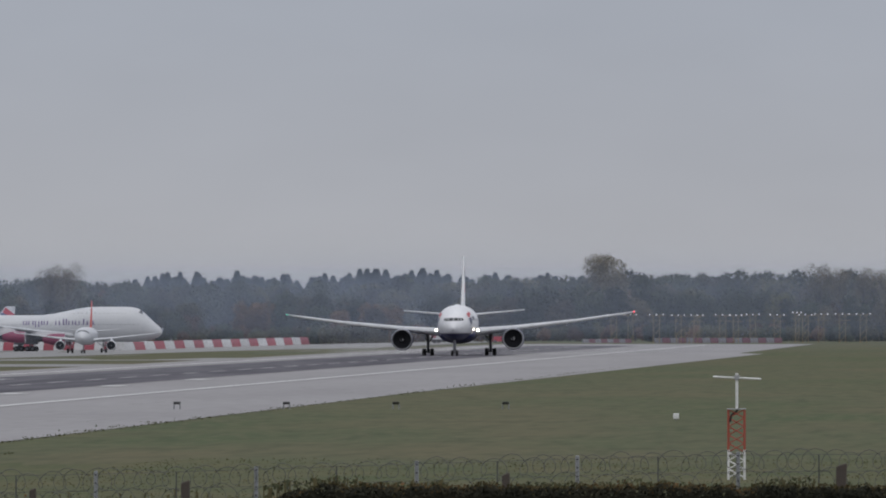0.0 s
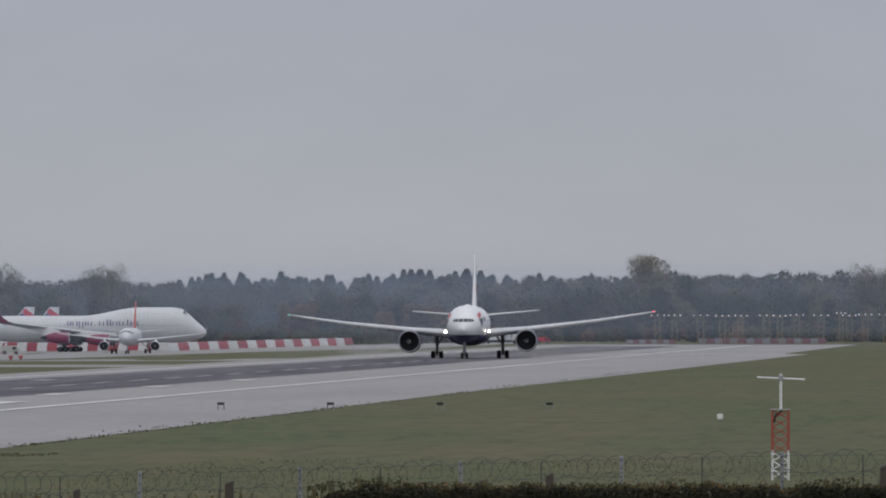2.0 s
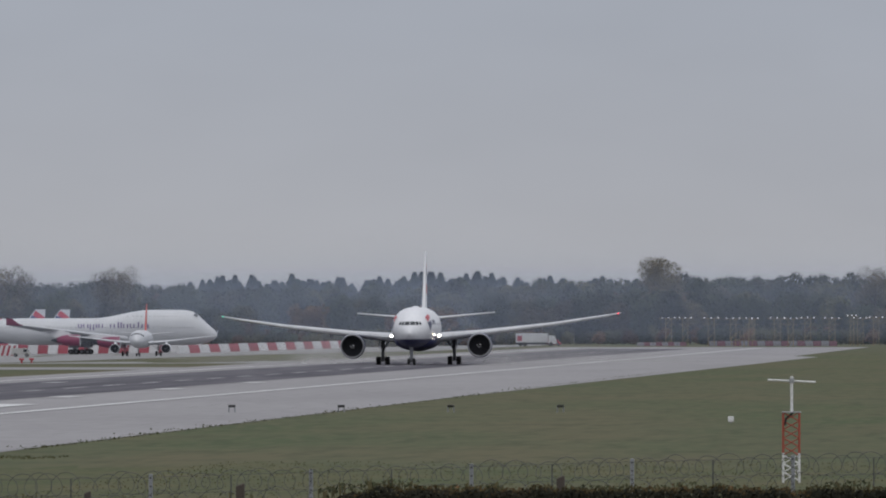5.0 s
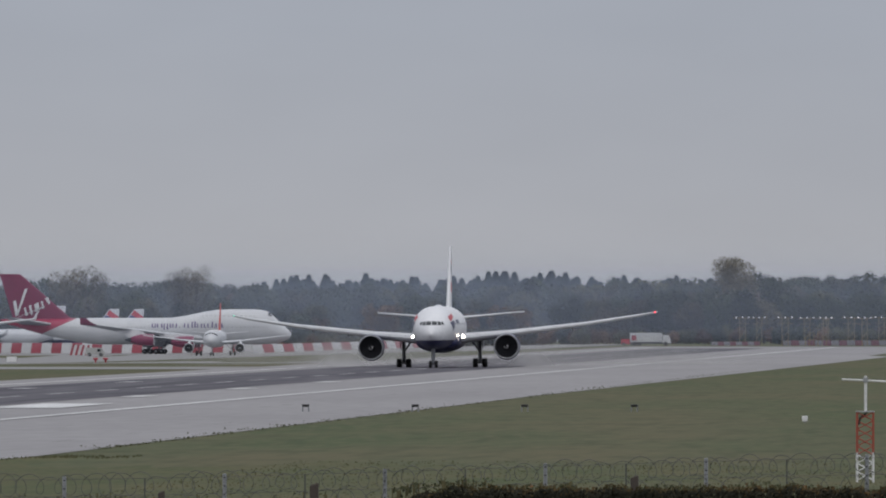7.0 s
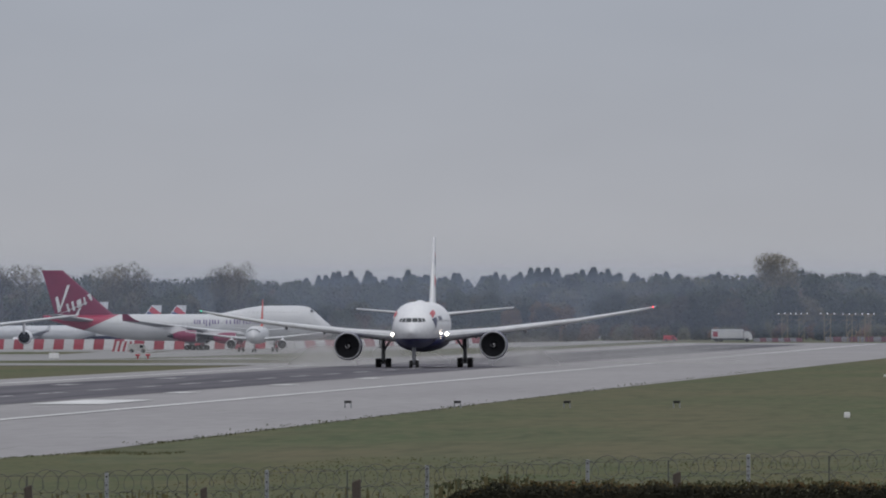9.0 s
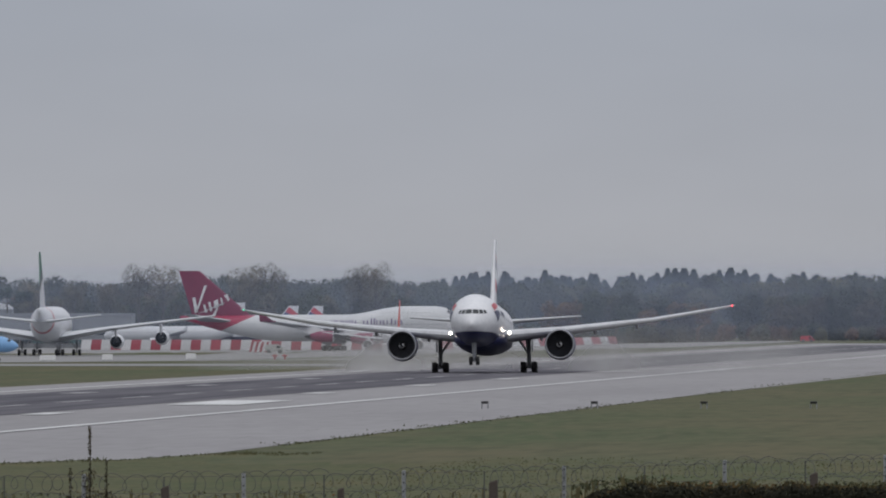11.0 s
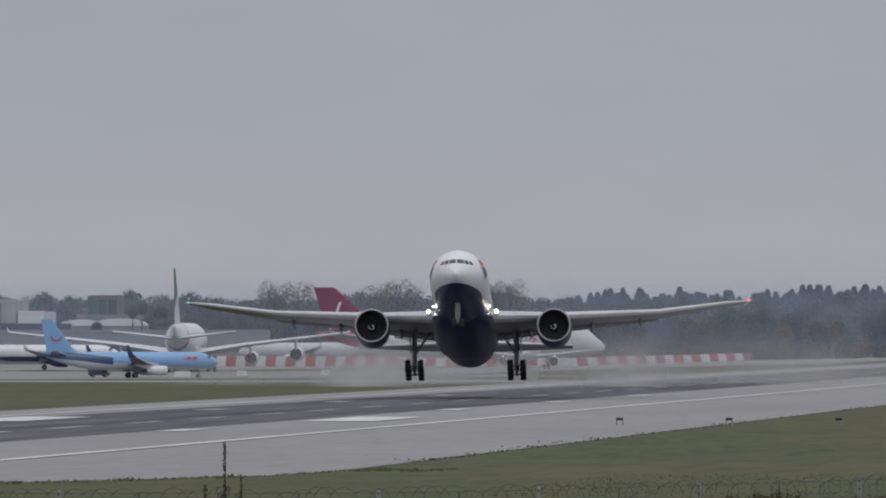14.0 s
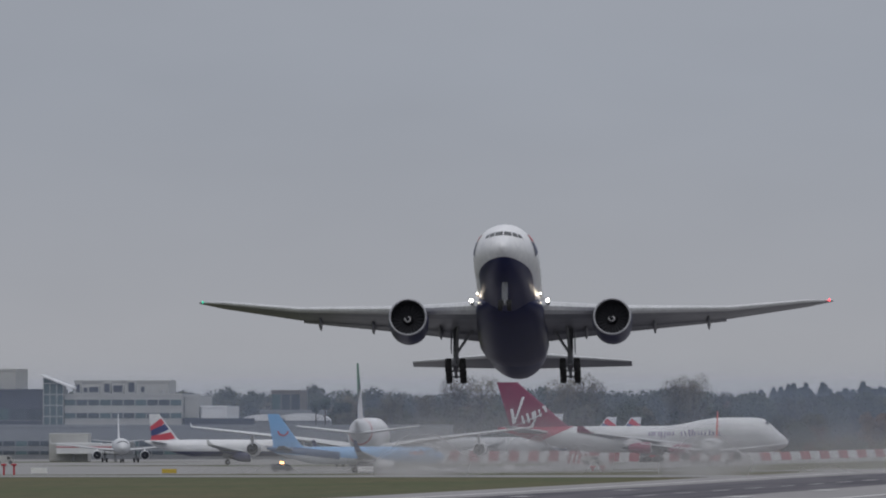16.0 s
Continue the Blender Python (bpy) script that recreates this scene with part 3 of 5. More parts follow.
# ---------------------------------------------------------------- parked and taxiing aircraft
PEARL = material("pearl_white_paint", (0.56, 0.57, 0.585), 0.34, second=(0.47, 0.48, 0.50), scale=0.25, fine=9, amount=0.45, spec=0.4)
VS_BODY = livery("white_paint_red_tail", PEARL, [([(0, 1, 2.22, -37.6), (0, 1, 0, -16)], (0.30, 0.018, 0.06))])
JUMBO = dict(
    L=70.0, R=3.2, zc=5.45, s0=33.0, nose=9.0, tail=24.0, droop=0.25, blunt=0.54, hump=(16.0, 30.0, 2.05), paint=VS_BODY, fin_paint=MAGENTA, engine_paint=MAGENTA, lip=SILVER, fin_edge=MAGENTA,
    wing=[(0, 19, 17, 3.6, 1.9), (3.2, 21.5, 14.5, 3.8, 1.6), (12, 29.5, 9.0, 4.9, .9), (30.5, 44.5, 4.0, 7.0, .35)], winglet=(1.6, .7, MAGENTA), pylon_paint=WHITE,
    tailplane=[(0, 56, 9, 7.0, .8), (1.5, 57.2, 8, 7.1, .7), (11, 65.5, 2.8, 8.6, .25)], wing_paint=GREY,
    fin=[(7.6, 51.5, 16, .9), (9.0, 53.6, 13.6, .8), (19.2, 65.3, 5.0, .4)],
    engines=[(11.7, 22.5, 2.9, 1.35, 5.5), (20.8, 31.5, 3.4, 1.35, 5.5)], windows=[(14, 24, 4.6, 5.3), (27, 36, 4.7, 5.5)],
    cabin=[(6.4, 5.5, 60, 1.05), (9.1, 8.5, 22, 1.05)], gears=[(1.9, 34.5, 3, .62, .48, 2), (5.5, 31.5, 3.2, .62, .48, 2), (0, 8, 2.8, .6, .42, 1)])
NARROW = dict(
    L=37.0, R=1.98, zc=3.85, s0=17.7, nose=5.5, tail=11.5, droop=0.22, paint=PEARL, fin_paint=ORANGE, fin_edge=ORANGE, engine_paint=WHITE, lip=SILVER,
    wing=[(0, 12, 7.6, 2.9, .9), (2, 13, 6.6, 3.0, .8), (6.3, 15.6, 4.0, 3.4, .5), (16.6, 20.9, 1.6, 4.6, .2)], winglet=(1.2, .2, WHITE),
    tailplane=[(0, 31, 3.8, 4.8, .4), (6.2, 34.3, 1.4, 5.4, .15)], wing_paint=GREY,
    fin=[(5.3, 28.3, 7.5, .5), (6.2, 29.4, 6.0, .5), (11.8, 33.6, 2.4, .2)],
    engines=[(5.75, 12.2, 1.75, 1.1, 4.2)], windows=[(3, 22, 1.6, 2.3), (25, 45, 1.8, 2.5), (48, 62, 2.1, 2.8)],
    cabin=[(4.35, 5, 30, .8)], gears=[(3.8, 17.7, 2.9, .58, .42, 1), (0, 5.1, 2.5, .4, .3, 1)], strut=.12, track=.5)
HOLIDAY_BODY = livery("sky_blue_paint_white_belly", BLUE, [([(0, .06, -1, 2.9)], (0.58, 0.62, 0.66)), ([(0, 1, 0, -4.5), (0, -.12, 1, -2.2), (0, .12, -1, 3.8)], (0.03, 0.07, 0.16))])
HOLIDAY = dict(NARROW, L=39.0, s0=19.0, R=1.9, zc=3.6, paint=HOLIDAY_BODY, fin_paint=BLUE, fin_edge=BLUE, winglet=(2.5, .5, NAVY), wing=[(0, 12.5, 7.8, 2.6, .9), (2, 13.5, 6.8, 2.7, .8), (6, 16.4, 4.2, 3.1, .5), (16.6, 22.3, 1.7, 4.4, .2)],
               wing_paint=material("dark_grey_wing", (0.09, 0.10, 0.125), 0.4), fin=[(4.9, 29.2, 8.8, .5), (5.9, 31.6, 6.0, .5), (12.4, 36.4, 2.4, .2)], tailplane=[(0, 33, 4, 4.8, .4), (7, 36.8, 1.5, 5.6, .15)],
               engines=[(4.9, 12.6, 1.55, 1.0, 4.4)], gears=[(2.9, 19.0, 2.6, .56, .42, 1), (0, 4.4, 2.3, .4, .3, 1)])
FLAG_FIN = livery("flag_striped_fin", WHITE, [
    ([(0, .75, 1, -20.6), (0, -.75, -1, 22.4)], (0.5, 0.03, 0.05)),
    ([(0, .45, 1, -14.3), (0, -.45, -1, 16.0)], (0.02, 0.03, 0.14)),
    ([(0, .2, 1, -8.5), (0, -.2, -1, 10.2)], (0.5, 0.03, 0.05))])
FLAG_BODY = livery("white_over_navy_paint", WHITE, [([(0, 0, -1, 3.1)], BLUE_LINEAR)])
FLAG = dict(NARROW, paint=FLAG_BODY, fin_paint=FLAG_FIN, fin_edge=WHITE, engine_paint=NAVY)
DESERT_FIN = livery("green_black_striped_fin", WHITE, [
    ([(0, .3, 1, -24.5)], (0.02, 0.15, 0.075)), ([(0, .8, 1, -37.5), (0, -.8, -1, 40.5)], (0.02, 0.02, 0.02))])
DESERT_BODY = livery("white_paint_red_band", WHITE, [([(0, 1, .2, -21.0), (0, -1, -.2, 22.4)], (0.4, 0.03, 0.04))])
GIANT = dict(
    L=70.5, R=3.5, zc=7.0, tall=1.16, s0=36.0, nose=10, tail=25, droop=0.2, paint=DESERT_BODY, fin_paint=DESERT_FIN, nozzle=.82, engine_paint=WHITE, lip=SILVER,
    wing=[(0, 19, 20, 4.0, 2.4), (3.5, 21.5, 17.5, 4.3, 2.1), (14, 30.5, 10.5, 6.1, 1.1), (38.5, 48.5, 4.0, 9.0, .4)], winglet=(1.0, .3, WHITE),
    tailplane=[(0, 56, 11, 7.6, .9), (2, 57.5, 9.5, 7.8, .8), (13.8, 65.5, 3.6, 9.2, .3)], wing_paint=material("pale_wing", (0.6, 0.61, 0.63), 0.4),
    fin=[(10.0, 49, 17, .9), (11.5, 51.5, 13.6, .8), (23.3, 64.5, 5.0, .35)],
    engines=[(14.9, 24.5, 3.1, 1.6, 6.2), (25.7, 33.5, 4.0, 1.6, 6.2)], windows=[(20, 45, 3.4, 4.4)],
    cabin=[(6.0, 6, 58, 1.0), (8.8, 8, 55, 1.0)], gears=[(2.6, 37.5, 3, .7, .5, 3), (6.2, 34, 3.6, .7, .5, 2), (0, 6, 3, .62, .45, 1)])


def park(kind, name, x, y, rz, label, group=""):
    return thing(airliner(name, kind), label, "airplane", group, pose(x, y, ground_z(x, y) + .05, 0, 0, rz))


jumbo = park(JUMBO, "four_engine_jumbo_jet", -250.6, 3568, 90, "white four-engine jumbo jet with a crimson tail, standing")
# violet wordmark bars high on the side, and the white emblem on the crimson fin
k0, k1 = 16.3, 33.4
for u0, u1, low, high in ((0, .05, 62, 76), (.065, .08, 62, 76), (.1, .13, 62, 76), (.145, .2, 62, 84), (.215, .235, 62, 76), (.25, .305, 62, 76), (.39, .45, 62, 76), (.47, .5, 57, 76), (.515, .535, 57, 76), (.55, .61, 62, 76), (.63, .69, 62, 76), (.71, .745, 57, 76), (.765, .79, 62, 76), (.81, .86, 62, 76)):
    sa, sb = k1 - (k1 - k0) * u1 / .86, k1 - (k1 - k0) * u0 / .86
    for ka, kb in ((sa, sa + .3), (sb - .3, sb)) if sb - sa > .7 else ((sa, sa + .34),):
        _, half, mid_z = body_shape(JUMBO, (ka + kb) / 2)
        up, down = (7.75 if low < 60 else 7.3), (5.75 if high > 80 else 6.3)
        part("wordmark_bar", patch(JUMBO, ka, kb, -math.acos((up - mid_z) / half), -math.acos((down - mid_z) / half), 1, 3, .03), PURPLE, jumbo)


def stroke(pts, x, thick, y_off):
    """A raised painted stroke on a fin, from points (s, z)."""
    return loft([[(x + d, s - y_off, z) for s, z in pts] for d in (0, thick)])


for pts in (((67.0, 12.6), (66.4, 12.9), (65.6, 9.4), (66.4, 9.0)), ((66.2, 9.2), (65.7, 9.6), (63.5, 15.7), (64.2, 15.6)), ((64.4, 11.0), (64.0, 11.2), (63.4, 9.3), (63.9, 9.1)),
            ((63.2, 11.6), (62.7, 11.8), (62.2, 9.6), (62.7, 9.4)), ((61.9, 11.9), (60.9, 12.4), (60.6, 10.6), (61.6, 10.1)), ((61.2, 10.2), (60.7, 10.3), (61.9, 7.9), (62.5, 8.0)),
            ((60.3, 12.6), (59.9, 12.8), (59.5, 11.0), (59.9, 10.8)), ((59.4, 13.3), (58.6, 13.6), (58.0, 12.2), (58.4, 11.9)), ((66.2, 8.6), (65.6, 8.9), (59.3, 11.6), (59.5, 11.2))):
    for side in (-1, 1):
        part("emblem_stroke", stroke(pts, side * .44, side * .08, JUMBO["s0"]), WHITE, jumbo)
short = park(NARROW, "short_haul_jet", -220.7, 3340, 0, "small white airliner with an orange-red fin, facing forward")
giant = park(GIANT, "double_deck_airliner", -300.2, 3354, 181.2, "white double-deck airliner with green and black striped fin")
flag_jet = park(FLAG, "flag_tail_jet", -340.4, 3440, 96, "white airliner with dark blue belly and striped fin")
for x, y in ((-293.4, 3800), (-289.2, 3830)):
    park(dict(FLAG, fin=[(5.3, 28.3, 7.5, .5), (6.2, 29.4, 6.0, .5), (11.0, 33.2, 2.6, .2)]), "flag_tail_jet", x, y, -100, "white airliner with dark blue belly and striped fin", "parked striped-fin jets")
park(dict(NARROW, fin_paint=WHITE, fin_edge=WHITE), "white_parked_jet", -304, 3750, -90, "plain white airliner parked behind the barrier")
park(dict(NARROW, L=33.0, fin_paint=WHITE, fin_edge=WHITE), "white_gate_jet", -378.2, 3560, 8, "white airliner parked at the jet bridge")
holiday = thing(airliner("holiday_jet", HOLIDAY), "sky blue airliner with tall winglets, taxiing", "airplane")
for sa, sb in ((5.2, 6.1), (6.4, 7.4), (7.7, 8.0)):
    part("wordmark_bar", patch(HOLIDAY, sa, sb, -radians(62), -radians(84), 2, 2, .03), RED, holiday)
bm = bmesh.new()
for k in range(10):
    a0, a1 = radians(190 + 16 * k), radians(190 + 16 * (k + 1))
    bm.faces.new([bm.verts.new((-.3, 16.5 + q * math.cos(a), 9.0 + q * math.sin(a))) for q, a in ((1.0, a0), (1.0, a1), (1.3, a1), (1.3, a0))])
part("emblem_smile", bm, RED, holiday)

# ---------------------------------------------------------------- red and white blast barrier
BAR_RED = material("faded_red_panel", (0.32, 0.05, 0.07), 0.6, second=(0.26, 0.05, 0.07), scale=0.4, per_object=.12)
BAR_WHITE = material("grubby_white_panel", (0.56, 0.56, 0.56), 0.6, second=(0.44, 0.44, 0.45), scale=0.4, per_object=.1)


def barrier(x0, y0, x1, y1, high, width, label, tones=None):
    root = empty("blast_barrier", pose(x0, y0, ground_z(x0, y0)))
    ln = math.hypot(x1 - x0, y1 - y0)
    n = int(ln / width)
    base = {}
    for k in range(n):
        mat = (tones or (BAR_WHITE, BAR_RED))[k % 2]
        if k < 2:
            bm = loft([[(0, -.5, 0), (width * .98, -.5, 0), (width * .98, .5, 0), (0, .5, 0)], [(0, -.22, high * .55), (width * .98, -.22, high * .55), (width * .98, .4, high * .55), (0, .4, high * .55)], [(0, .1, high), (width * .98, .1, high), (width * .98, .3, high), (0, .3, high)]])
            ob = part("panel", bm, mat, root)
            base[k] = ob.data
        else:
            ob = new("panel", base[k % 2])
            ob.parent = root
        u = k / n
        x, y = x0 + (x1 - x0) * u, y0 + (y1 - y0) * u
        ob.matrix_basis = pose(x - x0, y - y0, ground_z(x, y) - ground_z(x0, y0), 0, 0, math.degrees(math.atan2(y1 - y0, x1 - x0)))
    return tagged(root, label, "barrier", "blast barriers")



barrier(-222, 3490, -202, 3950, 2.0, 23.0, "long row of red and white blast barrier panels")
barrier(-322, 3690, -226, 3640, 2.6, 2.9, "row of red and white blast barrier panels")

# ---------------------------------------------------------------- trees
def leaf_mat(name, a, b):
    m = material(name, a, 0.85, second=b, scale=0.35, fine=4, amount=0.6, spec=0.1, per_object=0.42)
    return m


LEAF_DARK = leaf_mat("dark_oak_leaves", (0.056, 0.062, 0.034), (0.034, 0.042, 0.024))
LEAF_OLIVE = leaf_mat("olive_leaves", (0.095, 0.082, 0.038), (0.055, 0.058, 0.03))
LEAF_BROWN = leaf_mat("autumn_brown_leaves", (0.135, 0.075, 0.034), (0.085, 0.056, 0.03))
LEAF_PALE = leaf_mat("thin_yellowing_leaves", (0.10, 0.085, 0.05), (0.07, 0.06, 0.038))
LEAF_FIR = leaf_mat("conifer_needles", (0.03, 0.043, 0.03), (0.02, 0.032, 0.024))
LEAF_THIN = leaf_mat("thin_faded_leaves", (0.17, 0.145, 0.095), (0.12, 0.10, 0.07))
LEAF_DOME = material("pale_domed_leaves", (0.19, 0.165, 0.11), 0.85, second=(0.145, 0.125, 0.083), scale=0.3, fine=4, amount=0.5, spec=0.1)
BARK = material("grey_brown_bark", (0.10, 0.085, 0.07), 0.9, second=(0.06, 0.05, 0.045), scale=1.5, bump=.4, spec=.1)
rng = random.Random(7)


def leaf_cloud(lumps, count, size):
    """Many small leaf clumps scattered over and inside several uneven lumps."""
    verts, faces = [], []
    total = sum(l[3] ** 2 for l in lumps)
    for cx, cy, cz, r, sq in lumps:
        for _ in range(int(count * r * r / total)):
            u = Vector((rng.gauss(0, 1), rng.gauss(0, 1), rng.gauss(0, 1))).normalized()
            q = r * (0.62 + 0.46 * rng.random() ** 0.6)
            q *= 0.9 + 0.22 * noise.noise(Vector((cx + u.x * 2.2, cy + u.y * 2.2, cz + u.z * 2.2)))
            c = Vector((cx + u.x * q, cy + u.y * q, cz + u.z * q * sq))
            a = Vector((rng.gauss(0, 1), rng.gauss(0, 1), rng.gauss(0, 1))).normalized()
            b = a.cross(u + Vector((.01, .02, .03))).normalized()
            s = size * rng.uniform(.5, 1.25)
            i = len(verts)
            verts += [c - a * s * .5, c + b * s * .4, c + a * s * .6, c - b * s * .35]
            faces.append((i, i + 1, i + 2, i + 3))
    return verts, faces


def mesh_part(name, verts, faces, mat, parent):
    me = bpy.data.meshes.new(name)
    me.from_pydata([tuple(v) for v in verts], [], faces)
    me.materials.append(mat)
    ob = new(name, me)
    ob.parent = parent
    return ob


def limbs(bm, base, top, r, spread, n, levels=1):
    add_rod(bm, base, top, r, r * .35, 6)
    b, t = Vector(base), Vector(top)
    for k in range(n):
        u = rng.uniform(.35, .98)
        p = b.lerp(t, u)
        ang = rng.uniform(0, 2 * math.pi)
        q = p + Vector((math.cos(ang), math.sin(ang), rng.uniform(.5, 1.3))) * spread * (1.15 - .5 * u) * rng.uniform(.6, 1.1)
        if levels > 1:
            limbs(bm, p, q, r * .4, spread * .45, 5, levels - 1)
        else:
            add_rod(bm, p, q, r * .32, r * .08, 4)


def broadleaf(name, h, w, mat, count=3300, lift=.12, size=.7, lumps=13):
    root = empty(name)
    bm = bmesh.new()
    limbs(bm, (0, 0, 0), (0, 0, h * .75), h * .02, w * .5, 7)
    part("trunk", bm, BARK, root)
    ls = [(0, 0, h * (lift + (1 - lift) * .5), w * .36, 1.15)]
    for k in range(lumps):
        a, q = rng.uniform(0, 6.28), w * .32 * rng.random() ** .5
        z = h * rng.uniform(lift + .08, .86)
        ls.append((q * math.cos(a), q * math.sin(a), z, w * rng.uniform(.15, .24), rng.uniform(.8, 1.1)))
    v, f = leaf_cloud(ls, count, size)
    mesh_part("crown", v, f, mat, root)
    return root


def conifer(name, h, w):
    root = empty(name)
    part("trunk", rod((0, 0, 0), (0, 0, h * .95), h * .016, .05, 6), BARK, root)
    verts, faces = [], []
    for _ in range(2300):
        u = rng.random() ** .8
        z = h * (.12 + .88 * u)
        r = w * .5 * (1.03 - u) ** .9 * (0.6 + .6 * abs(math.sin(z * 1.7 + 2 * math.sin(3 * rng.random())))) * (.3 + .9 * rng.random())
        a = rng.uniform(0, 6.283)
        c = Vector((r * math.cos(a), r * math.sin(a), z))
        d = Vector((math.cos(a), math.sin(a), -.35)) * rng.uniform(.4, .8)
        e2 = Vector((-math.sin(a), math.cos(a), rng.uniform(-.3, .3))) * rng.uniform(.25, .5)
        i = len(verts)
        verts += [c - d * .5, c + e2, c + d * .6, c - e2]
        faces.append((i, i + 1, i + 2, i + 3))
    mesh_part("crown", verts, faces, LEAF_FIR, root)
    return root


def bare_tree(name, h, w, leaf=500):
    root = empty(name)
    bm = bmesh.new()
    limbs(bm, (0, 0, 0), (rng.uniform(-.5, .5), 0, h * .8), h * .018, w * .55, 12, 2)
    part("trunk", bm, BARK, root)
    ls = [(rng.uniform(-.3, .3) * w, rng.uniform(-.3, .3) * w, h * rng.uniform(.5, .88), w * rng.uniform(.16, .26), 1.2) for _ in range(9)]
    v, f = leaf_cloud(ls, leaf * 6, .27)
    mesh_part("crown", v, f, LEAF_THIN, root)
    return root


PROTOS = {
    "oak": [tagged(broadleaf("oak_tree", 15, 13, LEAF_DARK), "dark green broad-crowned oak in a hazy wood", "tree", "airfield woods"),
            tagged(broadleaf("oak_tree", 14, 12, LEAF_OLIVE), "olive green broad-crowned oak turning for autumn", "tree", "airfield woods"),
            tagged(broadleaf("oak_tree", 13, 13, LEAF_DARK, lumps=14), "dark green broad-crowned oak in a hazy wood", "tree", "airfield woods")],
    "brown": [tagged(broadleaf("autumn_tree", 12, 10, LEAF_BROWN), "brown-leaved autumn tree in a hazy wood", "tree", "airfield woods"),
              tagged(broadleaf("autumn_tree", 13, 11, LEAF_PALE), "thin yellowing autumn tree in a hazy wood", "tree", "airfield woods")],
    "bush": [tagged(broadleaf("bush", 6, 8, LEAF_OLIVE, 900, .05, .8, 8), "low olive bush at the wood's edge", "bush", "airfield bushes"),
             tagged(broadleaf("bush", 5, 9, LEAF_DARK, 900, .05, .8, 8), "low dark green bush at the wood's edge", "bush", "airfield bushes"),
             tagged(broadleaf("bush", 6, 7, LEAF_BROWN, 900, .05, .8, 8), "low brown autumn bush at the wood's edge", "bush", "airfield bushes")],
    "fir": [tagged(conifer("conifer", 16.5, 9.5), "dark blue-green conifer on the far ridge", "tree", "far conifers"), tagged(conifer("conifer", 15.5, 10), "dark blue-green conifer on the far ridge", "tree", "far conifers")],
    "bare": [tagged(bare_tree("bare_tree", 18, 9), "tall nearly bare autumn tree above the wood", "tree", "bare trees"), tagged(bare_tree("bare_tree", 16, 10, 800), "tall nearly bare autumn tree above the wood", "tree", "bare trees")],
    "pine": [tagged(broadleaf("pine_tree", 17, 3.8, LEAF_FIR, 700, .62, .5, 6), "dark pine with a bare trunk and flat crown", "tree", "dark pines"),
             tagged(broadleaf("pine_tree", 16, 3.4, LEAF_FIR, 600, .66, .5, 5), "dark pine with a bare trunk and flat crown", "tree", "dark pines")],
    "dome": [tagged(broadleaf("domed_tree", 20, 13.0, LEAF_DOME, 11000, .34, .34, 26), "tall domed tree with thin pale autumn leaves", "tree")],
}
used = set()


def plant(kind, x, y, scale=1.0, i=None, z=None):
    ps = PROTOS[kind]
    p = ps[rng.randrange(len(ps)) if i is None else i]
    gz = ground_z(x, y) if z is None else z
    m = pose(x, y, gz - .1, 0, 0, rng.uniform(0, 360))
    s = Matrix.Diagonal((scale * rng.uniform(.9, 1.1), scale * rng.uniform(.9, 1.1), scale, 1))
    if p.name not in used:
        used.add(p.name)
        p.matrix_basis = m @ s
        return p
    ob = copy_thing(p, m)
    ob.scale = (scale * rng.uniform(.9, 1.1), scale * rng.uniform(.9, 1.1), scale)
    return ob


def sway(x):
    return noise.noise(Vector((x * .035, 3.3, 1.7)))


# far conifers on the ridge, then the mixed woods in rows, then the bushes before them
x = -292.0
while x < -146:
    plant("fir", x + rng.uniform(-1, 1), 4690 + rng.uniform(-50, 50), (1.22 + .12 * sway(x * 6) + rng.uniform(-.07, .07)) * (1.06 if x < -196 else .95))
    x += rng.uniform(.6, 1.3)
for y, first, last, step, kinds, size, wave, seed in ((4560, -540, 30, (3.5, 6), ("oak",), 1.44, .14, 50), (4330, -540, 30, (3.5, 6.5), ("oak", "oak", "oak", "brown"), 1.28, .22, 0), (4130, -540, 25, (4, 7), ("oak", "oak", "brown", "bush"), 1.08, .28, 200), (4040, -440, 20, (3, 6), ("bush", "oak", "bush", "brown"), .9, .2, 20), (3960, -420, 15, (2.2, 4.2), ("bush",), .78, .25, 90)):
    x = first
    while x < last:
        plant(rng.choice(kinds), x, y + rng.uniform(-35, 35), (size + wave * sway(x + seed)) * (1 - .06 * smoothstep(-285, -255, x) * (1 - smoothstep(-150, -125, x))))
        x += rng.uniform(*step)
for x, y, k in ((-338, 4050, 1.2), (-332, 4060, 1.18), (-307, 4050, 1.25), (-302, 4060, 1.22), (-278, 4070, 1.25), (-272, 4040, 1.22), (-348, 4080, 1.0), (-68, 4080, 1.13), (-62, 4060, 1.15), (-56, 4090, 1.15), (-50, 4070, 1.12), (-44, 4050, 1.1), (-357, 4060, .95), (-366, 4040, .95)):
    plant("bare", x, y, k * 1.1)
plant("dome", -127, 4120, 1.27)
plant("oak", -114.5, 4100, 1.24, 0)
plant("oak", -290, 4020, 1.08, 2)
for x, y, k, i in ((-369.5, 3975, 1.02, 0), (-366.5, 3970, 1.12, 1), (-363.6, 3980, 1.0, 0), (-361.0, 3975, 1.05, 1)):
    plant("pine", x, y, k, i)

# ---------------------------------------------------------------- flat tinted sheets imitating thin autumn haze over the far fields


